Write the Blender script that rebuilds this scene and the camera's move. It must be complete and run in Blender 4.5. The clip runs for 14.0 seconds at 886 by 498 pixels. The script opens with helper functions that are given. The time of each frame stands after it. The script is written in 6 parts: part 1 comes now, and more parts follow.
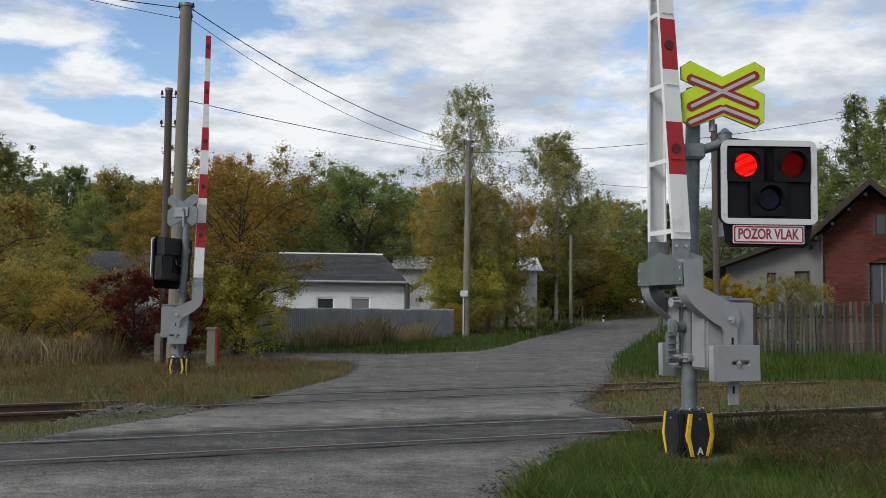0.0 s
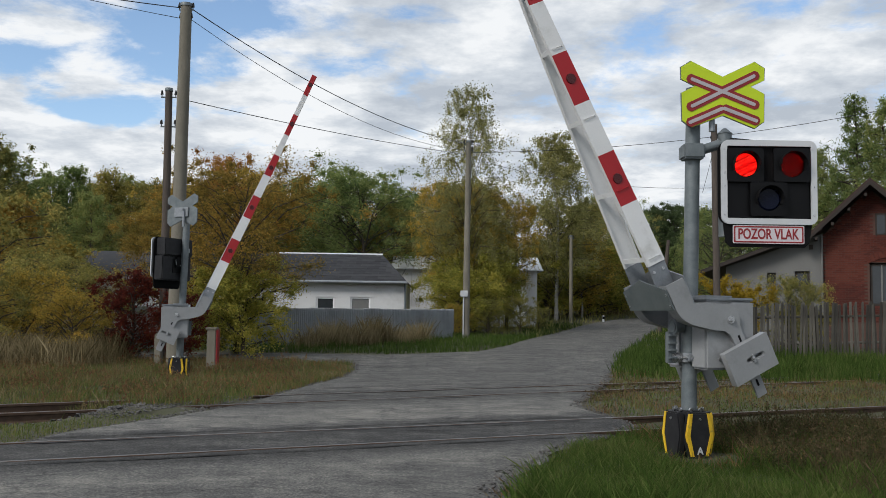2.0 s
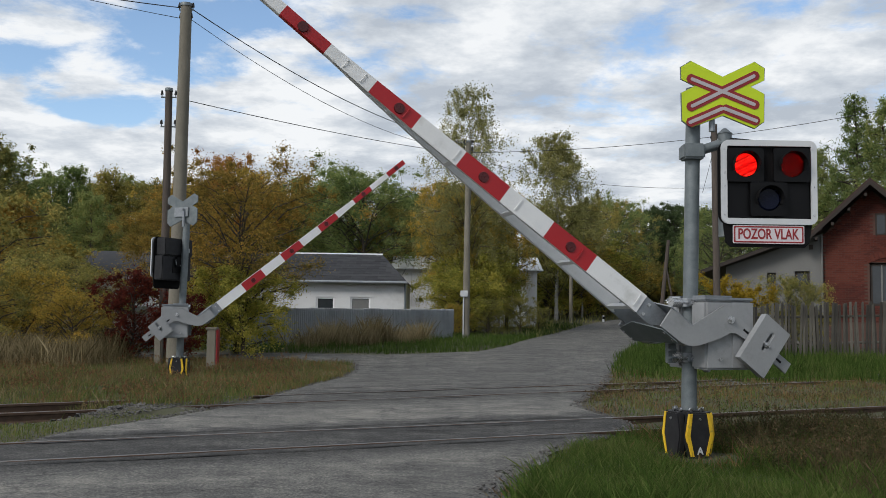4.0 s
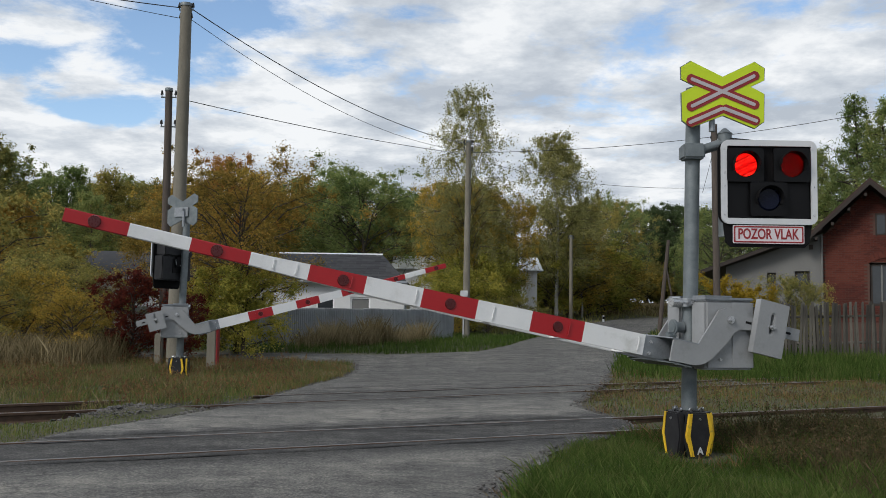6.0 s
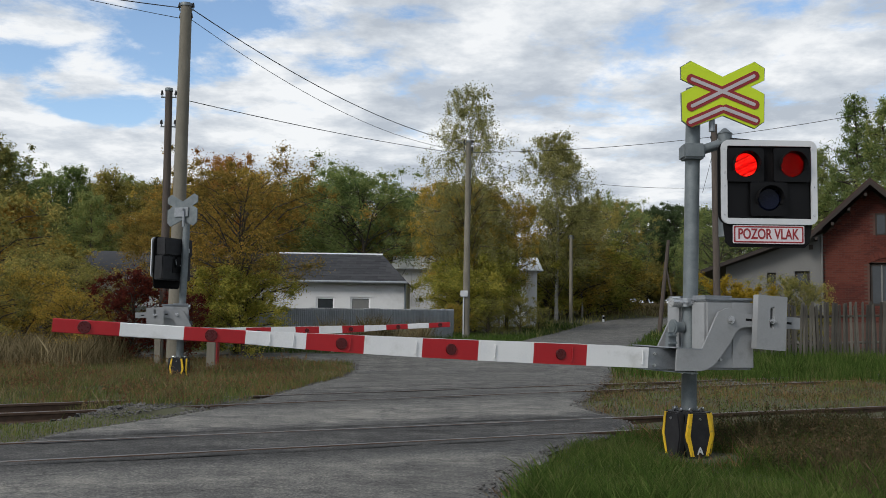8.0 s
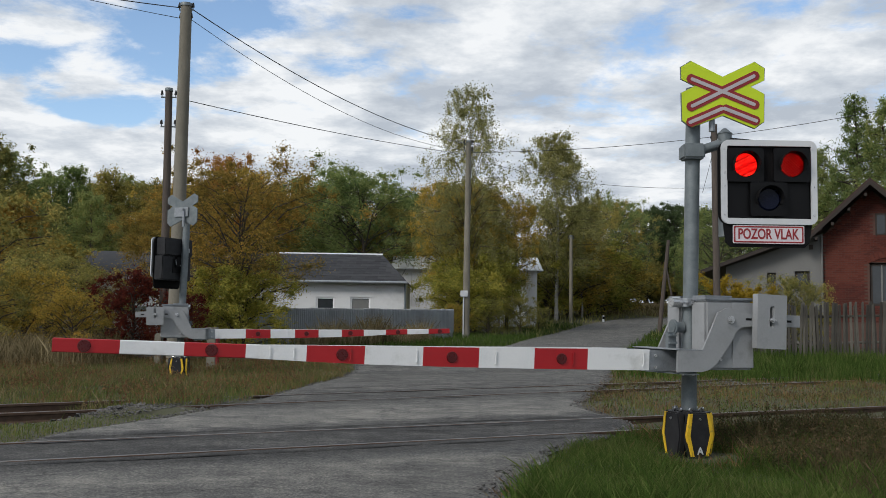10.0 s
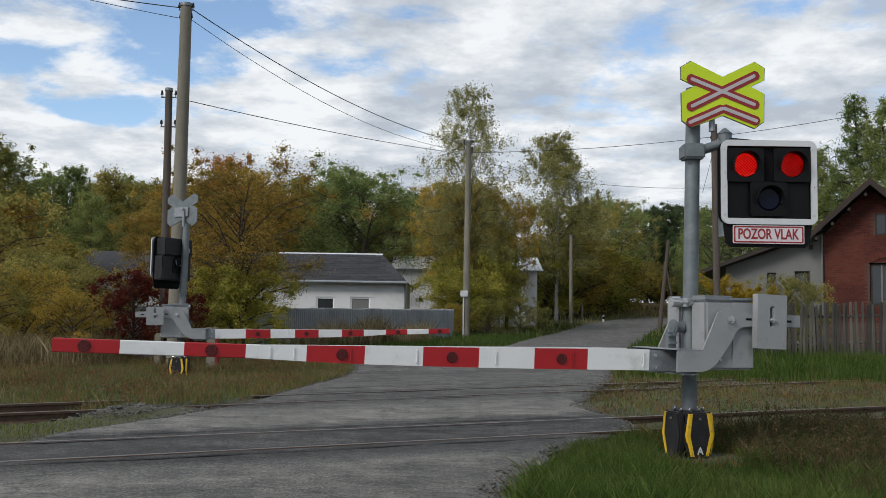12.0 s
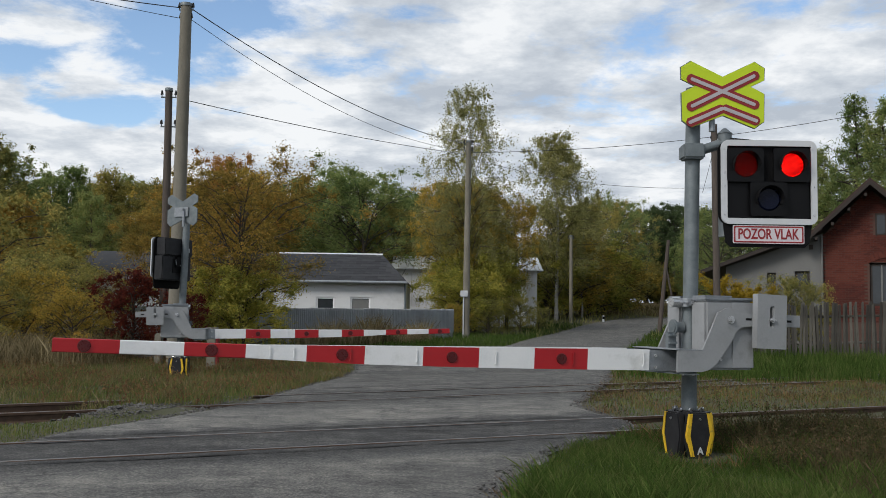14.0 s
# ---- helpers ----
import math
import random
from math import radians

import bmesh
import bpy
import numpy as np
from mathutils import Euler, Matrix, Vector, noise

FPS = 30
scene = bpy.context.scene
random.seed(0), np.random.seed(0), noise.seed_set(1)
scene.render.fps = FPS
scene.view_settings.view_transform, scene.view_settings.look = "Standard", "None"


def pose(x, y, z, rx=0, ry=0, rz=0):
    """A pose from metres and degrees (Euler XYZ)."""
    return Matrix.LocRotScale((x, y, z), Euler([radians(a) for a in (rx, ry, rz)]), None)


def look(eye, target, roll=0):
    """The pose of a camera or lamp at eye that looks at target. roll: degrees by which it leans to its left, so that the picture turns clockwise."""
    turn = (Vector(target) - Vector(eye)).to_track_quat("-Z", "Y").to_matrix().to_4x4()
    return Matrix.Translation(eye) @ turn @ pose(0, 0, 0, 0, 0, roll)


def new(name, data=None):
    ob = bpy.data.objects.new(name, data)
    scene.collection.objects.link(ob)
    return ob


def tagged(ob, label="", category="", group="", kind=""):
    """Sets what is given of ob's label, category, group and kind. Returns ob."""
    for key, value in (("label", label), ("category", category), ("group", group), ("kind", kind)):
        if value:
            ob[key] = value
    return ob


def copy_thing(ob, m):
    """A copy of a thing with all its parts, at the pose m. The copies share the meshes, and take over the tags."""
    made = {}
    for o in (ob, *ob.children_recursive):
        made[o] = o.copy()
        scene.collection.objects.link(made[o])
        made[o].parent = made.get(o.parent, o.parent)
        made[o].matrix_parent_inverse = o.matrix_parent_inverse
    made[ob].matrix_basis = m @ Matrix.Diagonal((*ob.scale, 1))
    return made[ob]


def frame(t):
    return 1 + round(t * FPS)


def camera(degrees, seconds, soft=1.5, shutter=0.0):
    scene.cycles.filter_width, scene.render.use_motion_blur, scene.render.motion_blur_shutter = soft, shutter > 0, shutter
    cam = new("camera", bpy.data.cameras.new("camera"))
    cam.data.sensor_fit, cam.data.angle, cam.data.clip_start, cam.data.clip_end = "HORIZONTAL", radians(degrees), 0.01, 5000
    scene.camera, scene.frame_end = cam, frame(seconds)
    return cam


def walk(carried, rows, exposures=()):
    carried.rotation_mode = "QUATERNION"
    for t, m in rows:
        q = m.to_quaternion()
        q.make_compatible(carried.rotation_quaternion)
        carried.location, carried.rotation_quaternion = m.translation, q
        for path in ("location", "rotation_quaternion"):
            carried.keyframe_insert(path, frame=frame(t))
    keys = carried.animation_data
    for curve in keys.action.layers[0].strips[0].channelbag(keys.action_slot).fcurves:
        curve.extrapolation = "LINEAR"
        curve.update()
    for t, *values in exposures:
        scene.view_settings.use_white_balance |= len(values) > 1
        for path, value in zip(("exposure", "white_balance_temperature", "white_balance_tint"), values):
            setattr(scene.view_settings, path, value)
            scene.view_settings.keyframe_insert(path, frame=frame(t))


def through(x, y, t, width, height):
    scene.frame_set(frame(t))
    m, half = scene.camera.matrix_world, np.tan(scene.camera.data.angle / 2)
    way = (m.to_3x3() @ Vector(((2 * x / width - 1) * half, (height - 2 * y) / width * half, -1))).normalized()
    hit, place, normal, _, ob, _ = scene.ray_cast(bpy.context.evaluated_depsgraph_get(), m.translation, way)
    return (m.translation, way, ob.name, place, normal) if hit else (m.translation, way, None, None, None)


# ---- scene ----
# ---- camera: stands still ----
EYE = 1.42
cam = camera(51.47, 14.0, soft=0.75)
CAM_POSE = look((0, 0, EYE), (0, 100, EYE + 100 * math.tan(radians(4.244))), 0.852)
walk(cam, [(0.0, CAM_POSE), (14.0, CAM_POSE)])

# ---- world: blue sky with broken bright cloud, weak veiled sun ----
SUN_EL, SUN_AZ = 38, 226          # degrees; azimuth clockwise from +y
world = bpy.data.worlds.new("sky")
scene.world = world
world.use_nodes = True


def node(nt, kind, **kw):
    n = nt.nodes.new(kind)
    for key, value in kw.items():
        if key == "props":
            for k, v in value.items():
                setattr(n, k, v)
        else:
            n.inputs[key.replace("_", " ")].default_value = value
    return n


def ramp(nt, src, stops, mode="LINEAR"):
    n = nt.nodes.new("ShaderNodeValToRGB")
    n.color_ramp.interpolation = mode
    el = n.color_ramp.elements
    while len(el) < len(stops):
        el.new(0.5)
    for e, (at, col) in zip(el, stops):
        e.position = at
        e.color = (*col, 1) if len(col) == 3 else col
    nt.links.new(src, n.inputs["Fac"])
    return n.outputs["Color"]


def math_node(nt, op, a, b=None, c=None):
    n = nt.nodes.new("ShaderNodeMath")
    n.operation = op
    for i, v in enumerate((a, b, c)):
        if v is None:
            continue
        if isinstance(v, (int, float)):
            n.inputs[i].default_value = v
        else:
            nt.links.new(v, n.inputs[i])
    return n.outputs[0]


def mix(nt, fac, a, b, blend="MIX"):
    n = nt.nodes.new("ShaderNodeMix")
    n.data_type, n.blend_type = "RGBA", blend
    for i, v in ((0, fac), (6, a), (7, b)):
        if isinstance(v, (int, float)):
            n.inputs[i].default_value = v
        elif isinstance(v, tuple):
            n.inputs[i].default_value = (*v, 1)
        else:
            nt.links.new(v, n.inputs[i])
    return n.outputs[2]


def make_sky():
    nt = world.node_tree
    nt.nodes.clear()
    lk = nt.links
    sky = node(nt, "ShaderNodeTexSky", props=dict(sky_type="NISHITA", sun_disc=False, sun_elevation=radians(SUN_EL),
               sun_rotation=radians(SUN_AZ), air_density=1.0, dust_density=0.1, ozone_density=1.8))
    tc = nt.nodes.new("ShaderNodeTexCoord")
    sep = nt.nodes.new("ShaderNodeSeparateXYZ")
    lk.new(tc.outputs["Generated"], sep.inputs[0])
    zz = math_node(nt, "ADD", math_node(nt, "MAXIMUM", sep.outputs[2], 0.0), 0.16)
    com = nt.nodes.new("ShaderNodeCombineXYZ")
    lk.new(math_node(nt, "DIVIDE", sep.outputs[0], zz), com.inputs[0])
    lk.new(math_node(nt, "DIVIDE", sep.outputs[1], zz), com.inputs[1])
    mp = nt.nodes.new("ShaderNodeMapping")
    mp.inputs["Location"].default_value = CLOUD_SHIFT
    lk.new(com.outputs[0], mp.inputs[0])
    big = node(nt, "ShaderNodeTexNoise", Scale=0.8, Detail=3.0, Roughness=0.5)
    fine = node(nt, "ShaderNodeTexNoise", Scale=3.6, Detail=12.0, Roughness=0.62, Distortion=0.2)
    for n in (big, fine):
        lk.new(mp.outputs[0], n.inputs["Vector"])
    d = math_node(nt, "ADD", math_node(nt, "MULTIPLY", big.outputs[0], 0.40), math_node(nt, "MULTIPLY", fine.outputs[0], 0.62))
    low = math_node(nt, "MULTIPLY", math_node(nt, "SUBTRACT", 0.24, math_node(nt, "MINIMUM", sep.outputs[2], 0.36)), 0.45)
    d = math_node(nt, "ADD", math_node(nt, "ADD", d, low), 0.125)
    # thinner cloud in a few stretches of the northern sky: (across, up, half width, half height, depth)
    yy = math_node(nt, "MAXIMUM", sep.outputs[1], 0.05)
    across = math_node(nt, "DIVIDE", sep.outputs[0], yy)
    up = math_node(nt, "DIVIDE", sep.outputs[2], yy)
    for u0, w0, ru, rw, amp in BLUE_GAPS:
        a = math_node(nt, "DIVIDE", math_node(nt, "SUBTRACT", across, u0), ru)
        b = math_node(nt, "DIVIDE", math_node(nt, "SUBTRACT", up, w0), rw)
        q = math_node(nt, "ADD", math_node(nt, "MULTIPLY", a, a), math_node(nt, "MULTIPLY", b, b))
        d = math_node(nt, "SUBTRACT", d, math_node(nt, "MULTIPLY", math_node(nt, "POWER", 2.718, math_node(nt, "MULTIPLY", q, -1.0)), amp))
    cover = ramp(nt, d, [(0.47, (0, 0, 0)), (0.60, (1, 1, 1))], "EASE")
    # thick parts of the cloud are greyer below
    shade = node(nt, "ShaderNodeTexNoise", Scale=3.2, Detail=9.0, Roughness=0.6)
    mp2 = nt.nodes.new("ShaderNodeMapping")
    mp2.inputs["Location"].default_value = (3.1, 7.7, 0)
    lk.new(com.outputs[0], mp2.inputs[0])
    lk.new(mp2.outputs[0], shade.inputs["Vector"])
    white = ramp(nt, math_node(nt, "SUBTRACT", shade.outputs[0], math_node(nt, "MULTIPLY", sep.outputs[0], 0.12)), [(0.36, (0.50, 0.555, 0.63)), (0.48, (0.68, 0.73, 0.79)), (0.60, (0.94, 0.965, 0.99))])
    bg_sky = node(nt, "ShaderNodeBackground", Strength=0.165)
    lk.new(sky.outputs[0], bg_sky.inputs[0])
    bg_cloud = node(nt, "ShaderNodeBackground", Strength=0.96)
    lk.new(white, bg_cloud.inputs[0])
    ms = nt.nodes.new("ShaderNodeMixShader")
    lk.new(cover, ms.inputs[0])
    lk.new(bg_sky.outputs[0], ms.inputs[1])
    lk.new(bg_cloud.outputs[0], ms.inputs[2])
    out = nt.nodes.new("ShaderNodeOutputWorld")
    lk.new(ms.outputs[0], out.inputs[0])


CLOUD_SHIFT = (0.0, 0.0, 0.0)
BLUE_GAPS = ((-0.30, 0.315, 0.085, 0.045, 0.20), (-0.37, 0.225, 0.085, 0.020, 0.17), (-0.47, 0.265, 0.05, 0.03, 0.14), (-0.13, 0.275, 0.085, 0.016, 0.13),
             (-0.05, 0.335, 0.06, 0.018, 0.13), (0.17, 0.235, 0.07, 0.020, 0.10), (0.37, 0.345, 0.045, 0.014, 0.12))
make_sky()
sun = new("sun", bpy.data.lights.new("sun", "SUN"))
sun.data.energy, sun.data.angle, sun.data.color = 2.2, radians(18), (1.0, 0.97, 0.93)
az, el = radians(SUN_AZ), radians(SUN_EL)
sun.matrix_world = look((50 * math.sin(az) * math.cos(el), 50 * math.cos(az) * math.cos(el), 50 * math.sin(el)), (0, 0, 0))
scene.view_settings.exposure = 0.0

# ---- materials ----
def material(name, stops, rough=0.7, metal=0.0, scale=6.0, fine=60.0, bump=0.25, dist=0.01, island=0.0, obrand=0.0,
             stretch=(1, 1, 1), spec=0.4, fine_mix=0.35, stain=None, stain_scale=1.2, stain_at=(0.55, 0.7)):
    """Noise at two scales between colour stops; optional stains, variation by loose piece or by object."""
    m = bpy.data.materials.new(name)
    m.use_nodes = True
    nt = m.node_tree
    bs = nt.nodes["Principled BSDF"]
    bs.inputs["Metallic"].default_value = metal
    bs.inputs["Specular IOR Level"].default_value = spec
    tc = nt.nodes.new("ShaderNodeTexCoord")
    mp = nt.nodes.new("ShaderNodeMapping")
    mp.inputs["Scale"].default_value = stretch
    nt.links.new(tc.outputs["Object"], mp.inputs[0])
    a = node(nt, "ShaderNodeTexNoise", Scale=scale, Detail=5.0, Roughness=0.6)
    b = node(nt, "ShaderNodeTexNoise", Scale=fine, Detail=3.0, Roughness=0.6)
    for n in (a, b):
        nt.links.new(mp.outputs[0], n.inputs["Vector"])
    v = math_node(nt, "ADD", math_node(nt, "MULTIPLY", a.outputs[0], 1 - fine_mix), math_node(nt, "MULTIPLY", b.outputs[0], fine_mix))
    if island:
        g = nt.nodes.new("ShaderNodeNewGeometry")
        v = math_node(nt, "ADD", v, math_node(nt, "MULTIPLY", math_node(nt, "SUBTRACT", g.outputs["Random Per Island"], 0.5), island))
    if obrand:
        o = nt.nodes.new("ShaderNodeObjectInfo")
        v = math_node(nt, "ADD", v, math_node(nt, "MULTIPLY", math_node(nt, "SUBTRACT", o.outputs["Random"], 0.5), obrand))
    n = len(stops)
    cols = [(0.3 + 0.4 * i / max(1, n - 1), c) for i, c in enumerate(stops)]
    col = ramp(nt, v, cols)
    if stain:
        s = node(nt, "ShaderNodeTexNoise", Scale=stain_scale, Detail=6.0, Roughness=0.65)
        nt.links.new(tc.outputs["Object"], s.inputs["Vector"])
        col = mix(nt, ramp(nt, s.outputs[0], [(stain_at[0], (0, 0, 0)), (stain_at[1], (1, 1, 1))]), col, stain)
    nt.links.new(col, bs.inputs["Base Color"])
    r = ramp(nt, b.outputs[0], [(0.3, (max(0, rough - 0.1),) * 3), (0.7, (min(1, rough + 0.1),) * 3)])
    nt.links.new(r, bs.inputs["Roughness"])
    if bump:
        bp = node(nt, "ShaderNodeBump", Strength=bump, Distance=dist)
        nt.links.new(v, bp.inputs["Height"])
        nt.links.new(bp.outputs[0], bs.inputs["Normal"])
    return m


def leaf_material(name, stops, through=0.6):
    """Leaves: colour by leaf, with some light passing through."""
    m = bpy.data.materials.new(name)
    m.use_nodes = True
    nt = m.node_tree
    nt.nodes.clear()
    g = nt.nodes.new("ShaderNodeNewGeometry")
    tc = nt.nodes.new("ShaderNodeTexCoord")
    a = node(nt, "ShaderNodeTexNoise", Scale=0.55, Detail=3.0)
    nt.links.new(tc.outputs["Object"], a.inputs["Vector"])
    o = nt.nodes.new("ShaderNodeObjectInfo")
    v = math_node(nt, "ADD", math_node(nt, "MULTIPLY", g.outputs["Random Per Island"], 0.5), math_node(nt, "MULTIPLY", a.outputs[0], 0.75))
    v = math_node(nt, "ADD", v, math_node(nt, "MULTIPLY", math_node(nt, "SUBTRACT", o.outputs["Random"], 0.5), 0.18))
    k = len(stops) - 1
    col = ramp(nt, v, [(0.32 + 0.6 * i / k, c) for i, c in enumerate(stops)])
    d = node(nt, "ShaderNodeBsdfDiffuse")
    t = node(nt, "ShaderNodeBsdfTranslucent")
    nt.links.new(col, d.inputs[0])
    nt.links.new(col, t.inputs[0])
    ms = nt.nodes.new("ShaderNodeMixShader")
    ms.inputs[0].default_value = through
    nt.links.new(d.outputs[0], ms.inputs[1])
    nt.links.new(t.outputs[0], ms.inputs[2])
    out = nt.nodes.new("ShaderNodeOutputMaterial")
    nt.links.new(ms.outputs[0], out.inputs[0])
    return m


M = {}
M["galv"] = material("galvanised_steel", [(0.170, 0.187, 0.204), (0.255, 0.272, 0.289), (0.323, 0.340, 0.348)], 0.5, 0.55, 9, 70, 0.12, 0.003)
M["galv_dark"] = material("weathered_zinc", [(0.095, 0.115, 0.122), (0.145, 0.165, 0.172), (0.20, 0.22, 0.225)], 0.55, 0.35, 7, 80, 0.12, 0.003)
M["grey_paint"] = material("grey_enamel", [(0.225, 0.232, 0.235), (0.258, 0.264, 0.268), (0.285, 0.291, 0.294)], 0.45, 0.0, 3, 40, 0.04, 0.002, stain=(0.20, 0.205, 0.205), stain_scale=4)
M["plate_grey"] = material("grey_green_steel_plate", [(0.085, 0.105, 0.105), (0.12, 0.14, 0.14), (0.15, 0.17, 0.17)], 0.5, 0.2, 5, 60, 0.08, 0.002)
M["bolt"] = material("bright_bolt", [(0.45, 0.45, 0.46), (0.6, 0.6, 0.6)], 0.3, 0.9, 20, 90, 0.05, 0.001)
M["white_band"] = material("white_reflective_sheet", [(0.584, 0.593, 0.593), (0.656, 0.660, 0.656), (0.691, 0.691, 0.686)], 0.45, 0, 2.2, 60, 0.03, 0.002, stain=(0.531, 0.531, 0.514), stain_scale=3)
M["red_band"] = material("red_reflective_sheet", [(0.285, 0.008, 0.012), (0.330, 0.010, 0.014), (0.365, 0.014, 0.018)], 0.4, 0, 2.2, 60, 0.03, 0.002)
M["disc"] = material("dark_red_reflector", [(0.052, 0.005, 0.006), (0.085, 0.007, 0.008)], 0.3, 0, 20, 90, 0.1, 0.001)
M["black"] = material("black_plastic", [(0.010, 0.010, 0.011), (0.018, 0.018, 0.020), (0.028, 0.029, 0.030)], 0.5, 0, 8, 80,  0.08, 0.002, spec=0.22)
M["matt_black"] = material("matt_black_board", [(0.005, 0.005, 0.006), (0.008, 0.008, 0.008)], 0.75, 0, 8, 80,  0.05, 0.002, spec=0.12)
M["signal_black"] = material("glossy_black_casing", [(0.004, 0.004, 0.0045), (0.006, 0.006, 0.0065)], 0.4, 0, 6, 60, 0.03, 0.001, spec=0.16)
M["yellow"] = material("yellow_plastic", [(0.55, 0.33, 0.015), (0.66, 0.42, 0.02), (0.70, 0.46, 0.03)], 0.5, 0, 8, 60, 0.05, 0.002, stain=(0.3, 0.22, 0.04), stain_scale=9)
M["lime"] = material("fluorescent_lime_sheet", [(0.414, 0.540, 0.011), (0.450, 0.576, 0.013), (0.477, 0.603, 0.018)], 0.5, 0, 2, 50, 0.02, 0.001)
M["sign_red"] = material("sign_red_sheet", [(0.195, 0.013, 0.015), (0.247, 0.017, 0.019)], 0.45, 0, 6, 60, 0.02, 0.001)
M["sign_grey"] = material("grey_reflective_sheet", [(0.357, 0.323, 0.340), (0.442, 0.408, 0.425)], 0.5, 0, 10, 90, 0.03, 0.001)
M["sign_white"] = material("white_sign_sheet", [(0.510, 0.468, 0.493), (0.595, 0.561, 0.578)], 0.5, 0, 10, 90, 0.03, 0.001)
M["frame_white"] = material("white_frame_enamel", [(0.465, 0.480, 0.495), (0.540, 0.547, 0.555)], 0.4, 0, 6, 60, 0.03, 0.001)
M["lens_blue"] = material("dark_blue_lens", [(0.002, 0.003, 0.010), (0.004, 0.007, 0.024)], 0.25, 0, 12, 60, 0.05, 0.002, spec=0.15)
M["asphalt"] = None
M["asphalt_dark"] = material("dark_asphalt_patch", [(0.030, 0.030, 0.032), (0.045, 0.045, 0.047), (0.065, 0.064, 0.063)], 0.85, 0, 1.6, 50, 0.4, 0.006,  fine_mix=0.5, spec=0.15)
M["rail"] = material("rusty_rail_steel", [(0.036, 0.021, 0.013), (0.066, 0.039, 0.025), (0.090, 0.057, 0.039)], 0.7, 0.2, 8, 70, 0.2, 0.003)
M["rail_top"] = material("worn_rail_head", [(0.10, 0.092, 0.085), (0.17, 0.16, 0.15)], 0.5, 0.4, 6, 70, 0.1, 0.002)
M["soil"] = material("grassy_soil", [(0.045, 0.036, 0.022), (0.056, 0.052, 0.026), (0.058, 0.062, 0.027), (0.085, 0.070, 0.042)], 0.95, 0, 0.7, 25, 0.6, 0.03, fine_mix=0.45, stain=(0.11, 0.08, 0.045), stain_scale=0.35)
M["gravel"] = material("grey_gravel", [(0.054, 0.051, 0.048), (0.102, 0.096, 0.090), (0.144, 0.138, 0.129)], 0.95, 0, 4, 30, 0.3, 0.02, island=0.3)
M["concrete"] = material("weathered_concrete", [(0.105, 0.096, 0.074), (0.160, 0.146, 0.115), (0.215, 0.198, 0.160)], 0.85, 0, 3, 50, 0.25, 0.006, stretch=(1, 1, 0.35))
M["old_wood"] = material("tarred_old_wood", [(0.045, 0.036, 0.030), (0.075, 0.060, 0.050), (0.11, 0.09, 0.075)], 0.9, 0, 8, 50, 0.4, 0.008, stretch=(1, 1, 0.12))
M["pale"] = material("silvered_pale", [(0.032, 0.029, 0.024), (0.072, 0.066, 0.054), (0.130, 0.120, 0.098)], 0.9, 0, 8, 50, 0.4, 0.006, stretch=(1, 1, 0.12), obrand=0.35)
M["render_white"] = material("white_render", [(0.493, 0.493, 0.493), (0.554, 0.554, 0.554), (0.598, 0.598, 0.594)], 0.9, 0, 0.8, 25, 0.12, 0.006, stain=(0.440, 0.440, 0.431), stain_scale=0.6)
M["render_grey"] = material("pale_grey_render", [(0.125, 0.124, 0.118), (0.148, 0.147, 0.140), (0.168, 0.166, 0.158)], 0.9, 0, 0.9, 25, 0.15, 0.006, stain=(0.122, 0.121, 0.113), stain_scale=0.7)
M["shingle"] = material("dark_bitumen_shingle", [(0.018, 0.018, 0.021), (0.030, 0.031, 0.034), (0.048, 0.048, 0.051)], 0.9, 0, 1.2, 14, 0.35, 0.01, obrand=0.22, fine_mix=0.5)
M["brick"] = material("red_brick", [(0.065, 0.015, 0.010), (0.091, 0.021, 0.013), (0.113, 0.031, 0.019)], 0.9, 0, 3, 40, 0.3, 0.005, obrand=0.4, island=0.4)
M["mortar"] = material("mortar", [(0.072, 0.038, 0.029), (0.095, 0.052, 0.041)], 0.95, 0, 4, 40, 0.2, 0.004)
M["fence_metal"] = material("corrugated_steel_sheet", [(0.240, 0.258, 0.270), (0.312, 0.330, 0.342), (0.372, 0.390, 0.396)], 0.6, 0.3, 2, 30, 0.08, 0.003, stain=(0.204, 0.204, 0.198), stain_scale=1.0)
M["roof_sheet"] = material("pale_roof_sheet", [(0.50, 0.52, 0.53), (0.60, 0.61, 0.62), (0.68, 0.69, 0.69)], 0.5, 0.2, 1, 20, 0.08, 0.004)
M["window_white"] = material("white_window_frame", [(0.72, 0.72, 0.72), (0.80, 0.80, 0.80)], 0.4, 0, 5, 40, 0.02, 0.001)
M["glass_dark"] = material("dark_window_glass", [(0.018, 0.022, 0.025), (0.035, 0.04, 0.045)], 0.08, 0, 1, 5, 0.0, 0.001, spec=0.6)
M["cable"] = material("black_cable", [(0.015, 0.015, 0.016), (0.025, 0.025, 0.026)], 0.6, 0, 10, 60, 0, 0.001)
M["bark"] = material("grey_brown_bark", [(0.035, 0.028, 0.022), (0.065, 0.053, 0.042), (0.10, 0.085, 0.07)], 0.95, 0, 6, 40, 0.5, 0.02, stretch=(1, 1, 0.3))
M["birch"] = material("birch_bark", [(0.12, 0.11, 0.10), (0.30, 0.29, 0.27), (0.42, 0.41, 0.38)], 0.85, 0, 3, 30, 0.3, 0.01, stretch=(0.4, 0.4, 1.5))
M["brown_roof"] = material("brown_roof_tile", [(0.035, 0.021, 0.015), (0.052, 0.032, 0.024)], 0.85, 0, 4, 30, 0.3, 0.01)
M["dark_wood"] = material("dark_stained_board", [(0.020, 0.015, 0.012), (0.035, 0.026, 0.021)], 0.8, 0, 4, 40, 0.2, 0.004)
